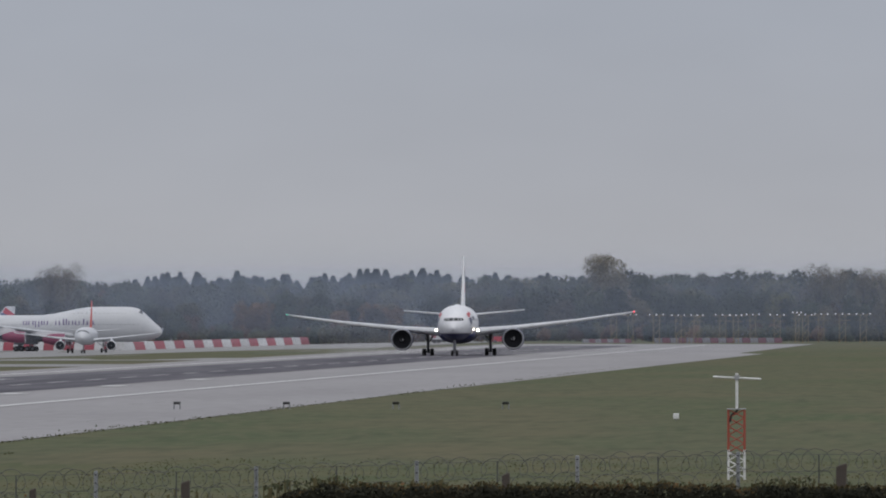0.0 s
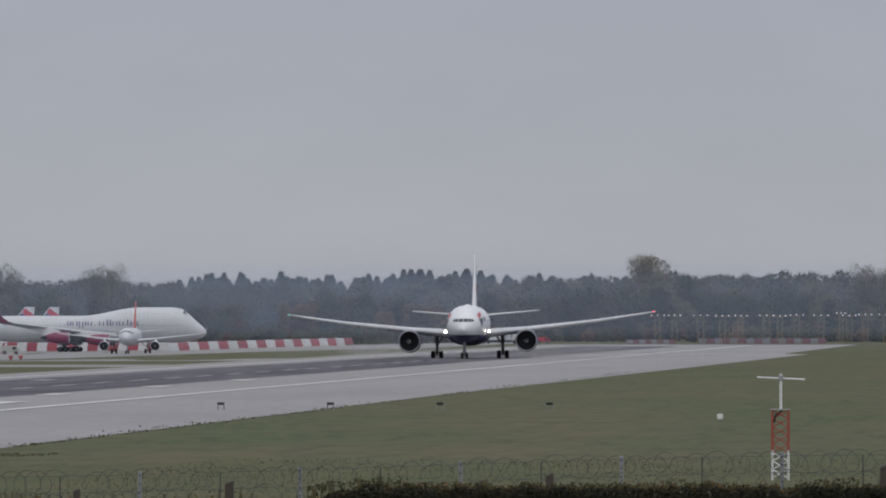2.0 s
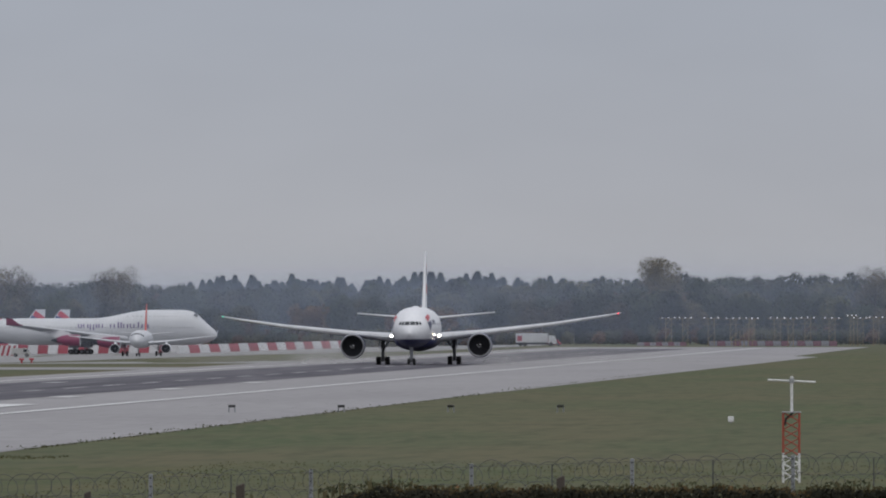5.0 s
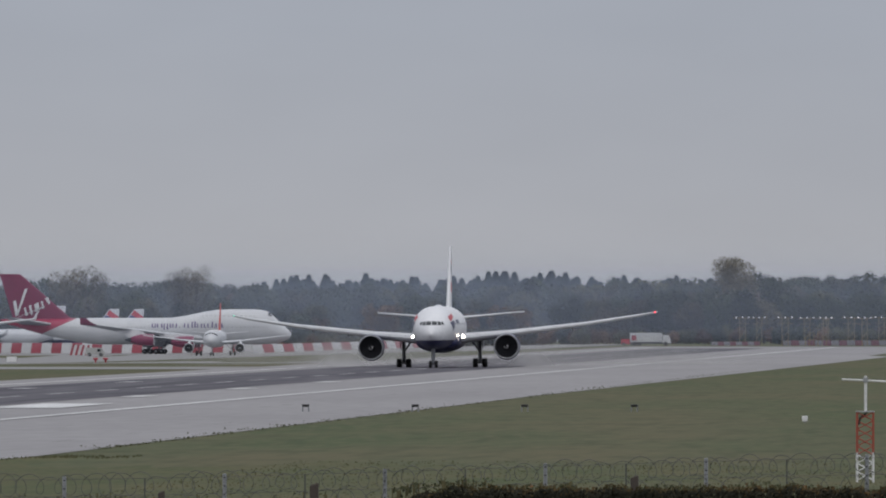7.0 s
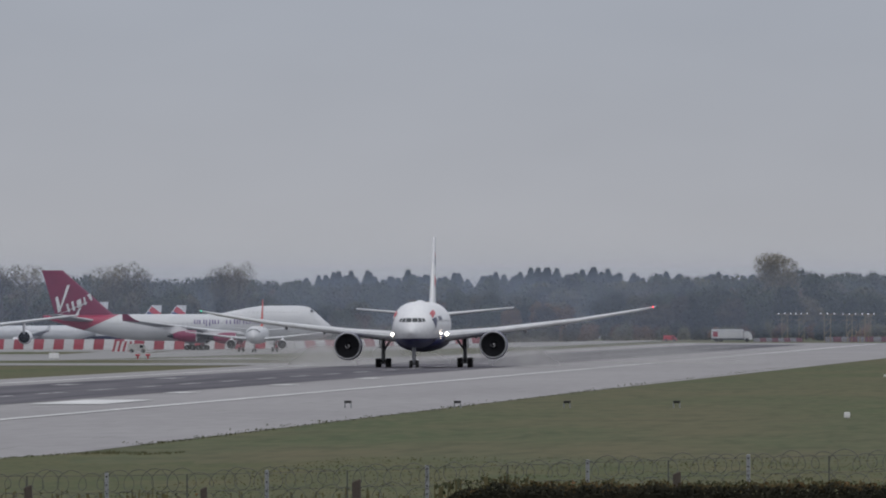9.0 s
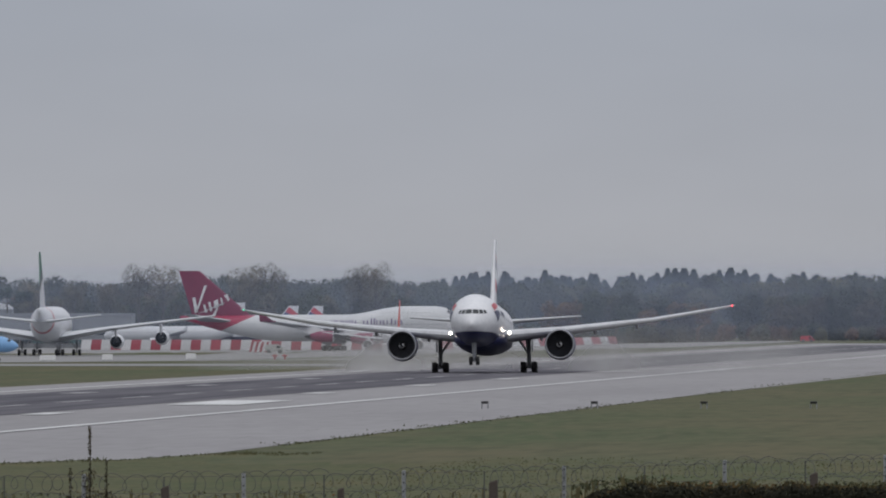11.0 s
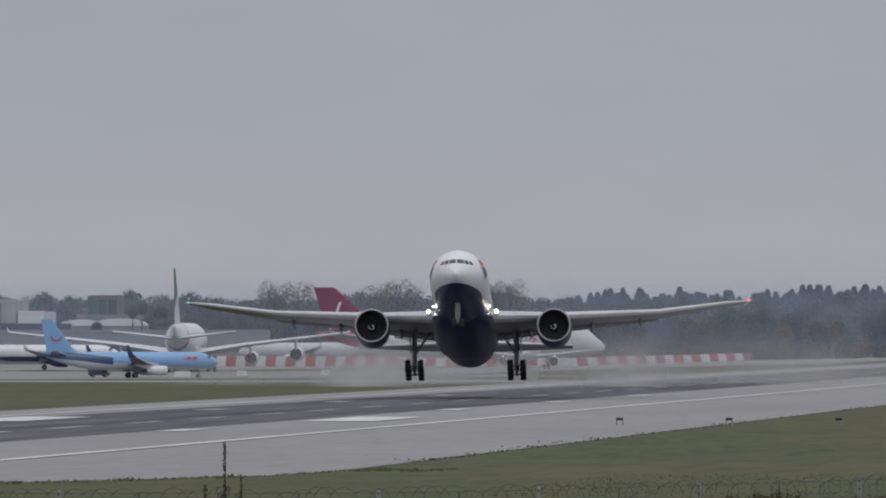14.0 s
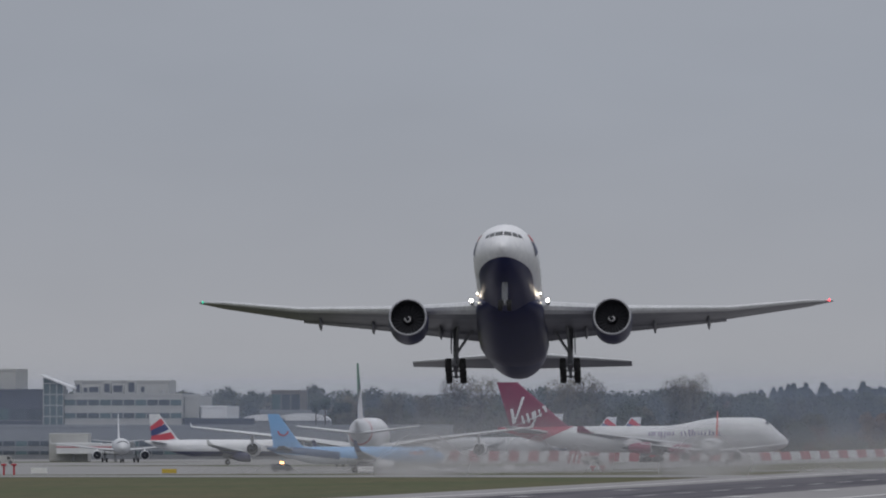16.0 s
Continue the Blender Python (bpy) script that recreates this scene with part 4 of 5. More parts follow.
def haze_mat(name, density):
    m = bpy.data.materials.new(name)
    m.use_nodes = True
    n, l = m.node_tree.nodes, m.node_tree.links
    n.clear()
    out = n.new("ShaderNodeOutputMaterial")
    mix = n.new("ShaderNodeMixShader")
    tr = n.new("ShaderNodeBsdfTransparent")
    df = n.new("ShaderNodeBsdfDiffuse")
    tl = n.new("ShaderNodeBsdfTranslucent")
    # the blue of distant haze is put into the sheet's own colour
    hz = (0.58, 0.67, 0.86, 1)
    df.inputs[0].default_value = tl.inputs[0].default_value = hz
    both = n.new("ShaderNodeMixShader")
    l.new(df.outputs[0], both.inputs[1])
    l.new(tl.outputs[0], both.inputs[2])
    tc = n.new("ShaderNodeTexCoord")
    sep = n.new("ShaderNodeSeparateXYZ")
    l.new(tc.outputs["Object"], sep.inputs[0])
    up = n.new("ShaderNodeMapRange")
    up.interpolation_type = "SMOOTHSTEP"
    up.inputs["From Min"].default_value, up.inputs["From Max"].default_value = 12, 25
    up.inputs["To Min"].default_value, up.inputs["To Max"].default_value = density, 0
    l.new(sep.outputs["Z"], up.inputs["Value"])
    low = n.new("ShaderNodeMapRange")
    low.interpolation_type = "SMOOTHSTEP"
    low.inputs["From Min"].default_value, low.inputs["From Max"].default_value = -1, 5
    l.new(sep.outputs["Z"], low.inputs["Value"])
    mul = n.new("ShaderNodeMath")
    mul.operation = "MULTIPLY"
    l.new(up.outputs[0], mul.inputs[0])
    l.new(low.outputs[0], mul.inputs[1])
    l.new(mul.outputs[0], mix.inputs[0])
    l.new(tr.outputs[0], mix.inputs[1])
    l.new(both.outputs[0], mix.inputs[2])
    l.new(mix.outputs[0], out.inputs[0])
    return m


# upright see-through sheets added across the view to veil what lies behind
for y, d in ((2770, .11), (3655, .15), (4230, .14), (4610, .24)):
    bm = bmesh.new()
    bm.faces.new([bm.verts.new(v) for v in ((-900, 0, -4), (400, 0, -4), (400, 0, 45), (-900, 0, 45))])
    hz = finish("haze_bank", bm, haze_mat("haze_sheet_tint", d))
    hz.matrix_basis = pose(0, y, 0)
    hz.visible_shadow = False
    tagged(hz, "flat pale blue sheet imitating autumn haze before the woods", "haze", kind="stuff")


# ---------------------------------------------------------------- terminal buildings and pier
CLAD = material("pale_cladding", (0.40, 0.40, 0.385), 0.6, second=(0.34, 0.34, 0.33), scale=0.2, fine=6)
PIER = material("grey_metal_cladding", (0.20, 0.21, 0.225), 0.55, second=(0.165, 0.175, 0.19), scale=0.15, fine=6)
DARKCLAD = material("dark_blue_grey_cladding", (0.045, 0.052, 0.075), 0.4, second=(0.035, 0.04, 0.06), scale=0.2)
WINDOW = material("tinted_window_glass", (0.03, 0.038, 0.05), 0.12, second=(0.05, 0.065, 0.075), scale=0.3, per_object=.3)
TEAL = material("green_window_glass", (0.07, 0.11, 0.115), 0.15, second=(0.05, 0.09, 0.095), scale=0.3, per_object=.2)
BRICK = material("brown_grey_block", (0.17, 0.155, 0.145), 0.7, second=(0.13, 0.12, 0.115), scale=0.3)


def building(name, x0, y0, x1, y1, top, mat, label, bands=(), count=8, glass=WINDOW, parapet=.5):
    gz = ground_z((x0 + x1) / 2, y0)
    root = empty(name, pose((x0 + x1) / 2, y0, gz))
    w, d, h = (x1 - x0) / 2, y1 - y0, top - gz
    bm = bmesh.new()
    add_box(bm, -w, 0, 0, w, d, h, .08)
    part("wall", bm, mat, root)
    bm = bmesh.new()
    add_box(bm, -w - .15, -.15, h - parapet, w + .15, .0, h + .12, .04)
    part("parapet", bm, mat, root)
    part("roof", box(-w, 0.05, h + .02, w, d, h + .08), PIER, root)
    for z0, z1 in bands:
        step = 2 * w / count
        for k in range(count):
            xx = -w + step * k
            win = part("window", box(xx + .12, -.10, z0 - gz, xx + step - .12, .05, z1 - gz), glass if k % 3 else TEAL, root)
            part("frame", box(xx + .04, -.13, z0 - gz - .08, xx + step - .04, -.02, z0 - gz), CLAD, win)
    return tagged(root, label, "building")


building("glass_hall", -462, 3900, -434.8, 3960, 16.6, DARKCLAD, "dark blue-grey clad terminal hall", ((2, 5), (8.5, 11.5)), 6)
building("roof_block", -462, 3962, -449, 3990, 22.2, CLAD, "pale plant block behind the terminal")
building("office_block", -429.2, 3900, -398, 3950, 15.4, CLAD, "pale terminal building with two ribbon window rows", ((12.4, 13.9), (9.0, 10.4)), 10)
building("rooftop_plant_block", -432, 3951, -406.7, 3970, 19.1, CLAD, "pale grey rooftop plant block")
building("annexe", -397.8, 3905, -394, 3940, 14.8, CLAD, "pale narrow terminal annexe", ((8.0, 9.2),), 2)
building("white_annexe", -393.6, 3906, -386.6, 3938, 12.2, WHITE, "white low annexe beside the terminal", ((7.4, 8.0),), 3)
building("dark_link", -397.6, 3899.5, -379, 3904, 8.9, DARKCLAD, "dark low link roof behind the pier")
building("service_block", -384.8, 4010, -377, 4030, 16.6, BRICK, "brown grey service block with dark frame", ((10, 15.5),), 3)
building("back_hall", -386.0, 3990, -369.5, 4008, 11.2, PIER, "low grey hall behind the pier", ((8.2, 9.4),), 6)
building("pier", -470, 3885, -326, 3898, 7.2, PIER, "long low grey passenger pier", ((1.6, 3.0), (-.6, .4)), 44, parapet=.7)
# stair tower with a sloping roof
tower = empty("glass_stair_tower", pose(-432, 3899, ground_z(-432, 3899)))
part("glazing", loft([[(-2.7, 0, 0), (2.6, 0, 0), (2.6, 8, 0), (-2.7, 8, 0)], [(-2.7, 0, 21.4), (2.6, 0, 19.6), (2.6, 8, 19.6), (-2.7, 8, 21.4)]]), TEAL, tower)
for z in np.arange(2.5, 20, 2.9):
    part("mullion", box(-2.75, -.1, z, 2.65, .0, z + .22), CLAD, tower)
for xx in (-2.75, -1, .8, 2.5):
    part("mullion", box(xx, -.12, 0, xx + .2, -.01, 19.7), CLAD, tower)
part("roof", loft([[(-3.3, -1, 21.9), (5.2, -1, 18.6), (5.2, 9, 18.6), (-3.3, 9, 21.9)], [(-3.3, -1, 22.3), (5.2, -1, 19.0), (5.2, 9, 19.0), (-3.3, 9, 22.3)]]), WHITE, tower)
tagged(tower, "glass stair tower with a white sloping roof", "building")
for i, (x, w, h) in enumerate(((-423, 3, 2.2), (-419.5, 2, 3.1), (-416.6, 3, 2.6), (-413, 2.2, 3.4), (-410, 1.5, 2.3), (-425.2, 1.6, 2.0), (-405, 1.2, 1.0), (-427.2, 1.5, 2.9))):
    u = empty("air_handling_unit", pose(x, 3915, 15.5))
    part("casing", box(-w / 2, 0, 0, w / 2, 3, h, .1), CLAD, u)
    part("grille", box(-w / 2 + .3, -.06, .4, w / 2 - .3, 0, h - .4), DARKCLAD, u)
    tagged(u, "pale metal air handling unit on the roof", "rooftop unit", "rooftop units")
# arched roofs behind the pier
for x, w, h in ((-384.5, 6, 1.7), (-374, 7.5, 2.0)):
    r = empty("arched_roof_hall", pose(x, 3984, ground_z(x, 3984)))
    pts = [(w * math.cos(a), h * math.sin(a)) for a in [math.pi * k / 12 for k in range(13)]]
    part("arched_roof", loft([[(px, yy, 10.2 + pz) for px, pz in pts] for yy in (0, 5)]), WHITE, r)
    part("wall", box(-w, .2, 0, w, 4.8, 10.3), PIER, r)
    tagged(r, "hall with a white arched roof behind the pier", "building", "arched halls")

# jet bridge at the gate
bridge = empty("jet_bridge", pose(-394, 3640, ground_z(-394, 3640)))
part("rotunda", box(-10.2, -2, 0, -.5, 6, 7.0, .15), CLAD, bridge)
part("tunnel", box(-8, -5.2, 1.9, 3, -2.2, 4.7, .12), WHITE, bridge, "white ribbed tunnel")
part("tunnel", box(3, -4.9, 2.0, 9.2, -2.5, 4.5, .12), WHITE, bridge, "white ribbed tunnel")
part("stripe", box(-8, -5.26, 3.5, 9.1, -5.2, 3.75), RED, bridge, "red stripe")
part("cab", box(9.2, -5.4, 1.8, 11.2, -2.0, 4.9, .2), PIER, bridge)
for xx in (-4, 6.5):
    part("support_leg", rod((xx, -3.7, 0), (xx, -3.7, 2), .35), STEEL, bridge)
tagged(bridge, "white jet bridge with a red stripe at the gate", "jet bridge")


def van(x, y, rz, ln, h, mat, label, name="service_van", beacon=None):
    root = empty(name, pose(x, y, ground_z(x, y) + .05, 0, 0, rz))
    w = 1.05
    body = bmesh.new()
    add_loft(body, [[(s, -w, z0), (s, w, z0), (s, w * .94, z1), (s, -w * .94, z1)] for s, z0, z1 in ((-ln / 2, .4, h), (ln * .2, .4, h), (ln * .3, .4, h * .96), (ln * .42, .4, h * .56), (ln / 2, .42, h * .5))])
    part("body", body, mat, root)
    for side in (-1, 1):
        part("side_window", box(ln * .12, side * w * .99 - .02, h * .55, ln * .3, side * w * .99 + .02, h * .85), GLASS, root)
        for s in (-ln * .3, ln * .3):
            bm = bmesh.new()
            add_rod(bm, (s, side * w - .12, .4), (s, side * w + .12, .4), .4, None, 14)
            wh = part("wheel", bm, TYRE, root)
            part("hub", rod((s, side * w + side * .06, .4), (s, side * w + side * .14, .4), .2, None, 10), STEEL, wh)
    part("windscreen", loft([[(ln * .315, -w * .8, h * .9), (ln * .315, w * .8, h * .9), (ln * .33, w * .8, h * .9), (ln * .33, -w * .8, h * .9)], [(ln * .425, -w * .85, h * .58), (ln * .425, w * .85, h * .58), (ln * .44, w * .85, h * .58), (ln * .44, -w * .85, h * .58)]]), GLASS, root)
    if beacon:
        part("beacon", rod((0, 0, h), (0, 0, h + .5), .42, .34, 12), beacon, root, "glowing amber beacon")
    return tagged(root, label, "van")


van(-408, 3500, 60, 5.5, 2.4, WHITE, "white airport service van on the apron")
van(-402.5, 3480, 20, 5, 2.2, WHITE, "white airport service van on the apron")
van(-396, 3470, 5, 4.6, 2.0, CLAD, "pale airport service van on the apron")
striped = empty("striped_blast_board", pose(-262.6, 3470, ground_z(-262.6, 3470)))
part("board", box(-.9, 0, .2, 3.9, .12, 2.6, .03), BAR_WHITE, striped)
for k in range(4):
    xx = -.6 + 1.2 * k
    part("stripe", loft([[(xx - .35, yy, .2), (xx + .2, yy, .2), (xx + .85, yy, 2.6), (xx + .3, yy, 2.6)] for yy in (-.04, -.004)]), BAR_RED, striped)
for xx in (-.7, 1.5, 3.7):
    part("foot", box(xx - .1, -.4, 0, xx + .1, .6, .2, .02), GALV, striped)
tagged(striped, "white blast board with slanted red stripes", "barrier")
van(-255.3, 3440, 0, 4.4, 2.0, CLAD, "pale pick-up beside the jumbo jet")
van(-301.2, 3162, 15, 4.5, 1.7, DARKCLAD, "dark airfield car with an amber beacon", "airfield_car", LAMP_AMBER)
van(-142.5, 3725, 0, 3.4, 1.6, RED, "small red fire vehicle beyond the runway end", "fire_vehicle")

# the lorry that drives along the perimeter road
lorry = empty("white_lorry")
part("cargo_box", box(-5, -1.25, .9, 3.0, 1.25, 3.2, .06), BAR_WHITE, lorry, "white box body")
part("chassis", box(-5, -1.0, .5, 5, 1.0, .9, .05), DARKCLAD, lorry)
part("cab", loft([[(3.2, -1.2, .6), (3.2, 1.2, .6), (3.2, 1.2, 2.7), (3.2, -1.2, 2.7)], [(4.6, -1.2, .6), (4.6, 1.2, .6), (4.6, 1.15, 2.6), (4.6, -1.15, 2.6)], [(5.2, -1.15, .6), (5.2, 1.15, .6), (5.1, 1.1, 1.6), (5.1, -1.1, 1.6)]]), BAR_WHITE, lorry)
part("side_panel", box(-4.6, -1.29, 1.3, -3.4, -1.25, 2.6), BAR_RED, lorry, "red panel on the cargo box")
for s in (-3.8, -2.7, 3.9):
    for side in (-1, 1):
        part("wheel", rod((s, side * .95, .5), (s, side * 1.22, .5), .5, None, 14), TYRE, lorry)
tagged(lorry, "white box lorry with a red panel, driving", "lorry")

# ---------------------------------------------------------------- approach lights and low barrier beyond the runway end
YELLOW = material("yellow_steel", (0.22, 0.15, 0.05), 0.7, second=(0.15, 0.11, 0.045), scale=0.6)
LIGHT_ON = glow("approach_lamp_glow", (1.0, 0.93, 0.85), 0.35)


def approach_mast(x, y, h, wide, lamps, label):
    root = empty("approach_light_mast", pose(x, y, ground_z(x, y)))
    for s in (-1, 1):
        part("leg", rod((s * wide * .3, 0, 0), (s * wide * .3, 0, h), .09, None, 5), YELLOW, root)
    n = int(h / 1.5)
    for k in range(n):
        part("cross_brace", rod((-wide * .3, 0, k * h / n), (wide * .3, 0, (k + 1) * h / n), .06, None, 4), YELLOW, root)
    part("crossbar", box(-wide, -.08, h - .15, wide, .08, h), YELLOW, root)
    part("crossbar", box(-wide * .8, -.08, h - 1.55, wide * .8, .08, h - 1.43), YELLOW, root)
    for k in range(lamps):
        xx = -wide + 2 * wide * (k + .5) / lamps
        lamp = part("lamp", rod((xx, -.2, h + .12), (xx, .2, h + .12), .18, None, 8), STEEL, root)
        part("lens", rod((xx, -.24, h + .12), (xx, -.2, h + .12), .17, None, 8), LIGHT_ON, lamp, "glowing lens")
    return tagged(root, label, "light mast", "approach light masts")


for x, y, h, wide in ((-117, 3830, 7.0, 2.4), (-111.5, 3790, 7.0, 2.2), (-103.5, 3740, 7.0, 2.6), (-98.5, 3760, 6.9, 2.4), (-94, 3770, 6.9, 2.2), (-88, 3790, 7.0, 2.6), (-83.5, 3740, 6.9, 2.2), (-80.5, 3800, 7.1, 2.4), (-73.5, 3760, 7.0, 2.6), (-69, 3790, 7.6, 1.6), (-66, 3740, 7.0, 2.4), (-63, 3800, 7.2, 2.4), (-57, 3760, 7.2, 2.6), (-52, 3780, 7.2, 2.6)):
    approach_mast(x, y, h, wide, 3, "yellow lattice mast with approach lights")
# sloping yellow stair frame among the masts
stairs = empty("yellow_access_stairs", pose(-98, 3725, 0))
for k in range(6):
    part("step", box(k * 1.05 - .3, -.6, k * .95 + .6, k * 1.05 + 1.0, .6, k * .95 + .75), YELLOW, stairs)
    part("post", rod((k * 1.05, 0, 0), (k * 1.05, 0, k * .95 + 1.7), .08, None, 5), YELLOW, stairs)
part("handrail", rod((-.3, -.6, 1.6), (5.6, -.6, 6.9), .07, None, 5), YELLOW, stairs)
tagged(stairs, "yellow steel access stairs below the lights", "stairs")
DIM_RED = material("dirty_red_panel", (0.12, 0.045, 0.06), 0.7, scale=1)
DIM_WHITE = material("dirty_pale_panel", (0.15, 0.145, 0.155), 0.7, scale=1)
barrier(-122, 3740, -110, 3745, 1.0, 1.6, "low faded red and white barrier beyond the runway end", (DIM_WHITE, DIM_RED))
barrier(-104, 3740, -72, 3750, 1.3, 2.0, "low faded red and white barrier beyond the runway end", (DIM_WHITE, DIM_RED))

# ---------------------------------------------------------------- things on the grass
BOXWHITE = material("white_box_paint", (0.75, 0.75, 0.75), 0.5, scale=1)


HOUSING = material("weathered_dark_housing", (0.045, 0.045, 0.047), 0.6, scale=4)


def papi(x, y):
    root = empty("approach_slope_light", pose(x, y, ground_z(x, y) + .03))
    part("housing", box(-.26, -.45, .38, .26, .45, .54, .05), HOUSING, root, "black light housing")
    part("hood", box(-.30, -.55, .54, .30, .4, .57, .01), HOUSING, root)
    for sx in (-.24, .24):
        for sy in (-.35, .35):
            part("leg", rod((sx, sy, 0), (sx * .95, sy, .4), .035, None, 6), GALV, root)
    return tagged(root, "black slope indicator light on short legs", "airfield light", "row of slope lights")


for x in (-69.0, -60.5, -52.0, -43.5):
    papi(x, 1150)
white_box = empty("white_marker_box", pose(-27.3, 1036, 0))
part("box", box(-.2, -.15, .1, .2, .15, .48, .03), BOXWHITE, white_box)
part("post", rod((0, 0, 0), (0, 0, .12), .06), GALV, white_box)
tagged(white_box, "small white marker box in the grass", "marker")


def board(x, y, w, h, mat, label, legs=2):
    root = empty("airfield_sign", pose(x, y, ground_z(x, y)))
    part("panel", box(-w / 2, -.08, .35, w / 2, .08, .35 + h, .02), mat, root)
    for k in range(legs):
        xx = -w / 2 + w * (k + .5) / legs
        part("leg", rod((xx, 0, 0), (xx, 0, .4), .06), GALV, root)
    return tagged(root, label, "sign", "airfield signs")


for x, y, w in ((-215, 2400, 2.6), (-205.3, 2400, 1.7), (-192.5, 2410, 1.6)):
    board(x, y, w, .85, BOXWHITE, "blank white back of an airfield sign")
YSIGN = material("yellow_sign_face", (0.5, 0.36, 0.04), 0.5)
board(-247, 2400, 2.4, .7, YSIGN, "yellow airfield guidance sign with black bars")
board(-266, 2380, 2.6, .9, BOXWHITE, "blank white back of an airfield sign")
for x, y, ph in ((-266, 2330, 1.5), (-264.4, 2330, 1.5), (-185.5, 2500, .5), (-183.8, 2500, .5)):
    root = empty("red_marker_post", pose(x, y, ground_z(x, y)))
    part("post", rod((0, 0, 0), (0, 0, ph), .16), RED, root)
    part("cap", box(-.4, -.4, ph, .4, .4, ph + .3, .05), RED, root)
    tagged(root, "short red marker post in the grass", "marker", "red markers")

# ---------------------------------------------------------------- red and white lattice mast with a crossbar
MAST_RED = material("faded_mast_red", (0.36, 0.07, 0.04), 0.6, second=(0.28, 0.06, 0.04), scale=3)
mast = empty("wind_sensor_mast", pose(-14.8, 664, 0))
W2 = .36
for sx in (-W2, W2):
    for sy in (-W2, W2):
        part("leg", rod((sx, sy, 0), (sx, sy, 1.35), .05, None, 6), BOXWHITE, mast, "white lower leg")
        part("leg", rod((sx, sy, 1.35), (sx, sy, 3.16), .05, None, 6), MAST_RED, mast, "faded red leg")
for k in range(8):
    z0, z1 = .12 + k * .38, .12 + (k + 1) * .38
    mt = BOXWHITE if z1 < 1.4 else MAST_RED
    for sy in (-W2, W2):
        part("cross_brace", rod((-W2, sy, z0), (W2, sy, z1), .022, None, 4), mt, mast)
        part("cross_brace", rod((W2, sy, z0), (-W2, sy, z1), .022, None, 4), mt, mast)
    for sx in (-W2, W2):
        part("cross_brace", rod((sx, -W2, z0), (sx, W2, z1), .022, None, 4), mt, mast)
part("top_plate", box(-W2 - .06, -W2 - .06, 3.15, W2 + .06, W2 + .06, 3.2, .01), GALV, mast)
part("pole", rod((.02, 0, 3.2), (.02, 0, 4.78), .065, None, 10), BOXWHITE, mast, "pale tubular pole")
part("crossbar", rod((-1.05, 0, 4.62), (1.1, .1, 4.52), .04, None, 8), BOXWHITE, mast)
part("clamp", box(-.09, -.1, 4.48, .13, .1, 4.7, .01), GALV, mast)
bm = bmesh.new()
for a, b in (((.1, -.1, 3.2), (-.02, -.25, 3.05)), ((-.02, -.25, 3.05), (-.22, -.34, 2.9)), ((-.22, -.34, 2.9), (-.28, -.36, 2.6))):
    add_rod(bm, a, b, .05, None, 6)
part("cable", bm, BLACK, mast, "black cable loop")
tagged(mast, "red and white lattice mast with a crossbar", "mast")

# ---------------------------------------------------------------- perimeter fence with razor wire, hedge, stakes, weeds
WIRE = material("dull_razor_wire", (0.075, 0.078, 0.078), 0.6, 0.1, scale=4)
POST = material("weathered_concrete_post", (0.30, 0.31, 0.33), 0.8, second=(0.2, 0.21, 0.22), scale=3)
STAKE = material("weathered_wood", (0.075, 0.06, 0.05), 0.85, second=(0.05, 0.04, 0.035), scale=4)
FENCE_Y = 460.0


def fence_top(x):
    return 2.45 + .75 * smoothstep(-38, -6, x)


def helix(x0, x1, z0, z1, r, pitch, y, seed):
    """A coil of wire between two posts."""
    rg = random.Random(seed)
    n = int((x1 - x0) / pitch)
    pts = []
    wob = [rg.uniform(.6, 1.12) for _ in range(n + 2)]
    off = [rg.uniform(-.22, .22) for _ in range(n + 2)]
    for i in range(n * 14 + 1):
        u = i / (n * 14)
        k = i / 14
        f = k - int(k)
        q = r * (wob[int(k)] * (1 - f) + wob[int(k) + 1] * f)
        dx = off[int(k)] * (1 - f) + off[int(k) + 1] * f
        a = 2 * math.pi * k
        pts.append(Vector((x0 + (x1 - x0) * u + dx + q * .92 * math.sin(a), y + q * .35 * math.cos(a * 1.0 + 1.2), z0 + (z1 - z0) * u + q * math.cos(a))))
    bm = bmesh.new()
    rings = []
    for i, p in enumerate(pts):
        d = (pts[min(i + 1, len(pts) - 1)] - pts[max(i - 1, 0)]).normalized()
        s = d.cross(Vector((0, 1, 0.01))).normalized() * .0095
        t = d.cross(s).normalized() * .0095
        rings.append([p + s, p + t, p - s, p - t])
    add_loft(bm, rings)
    return bm


fence = empty("perimeter_fence", pose(0, 0, 0))
xs_post = [-60.0 + 4.98 * k for k in range(14)]
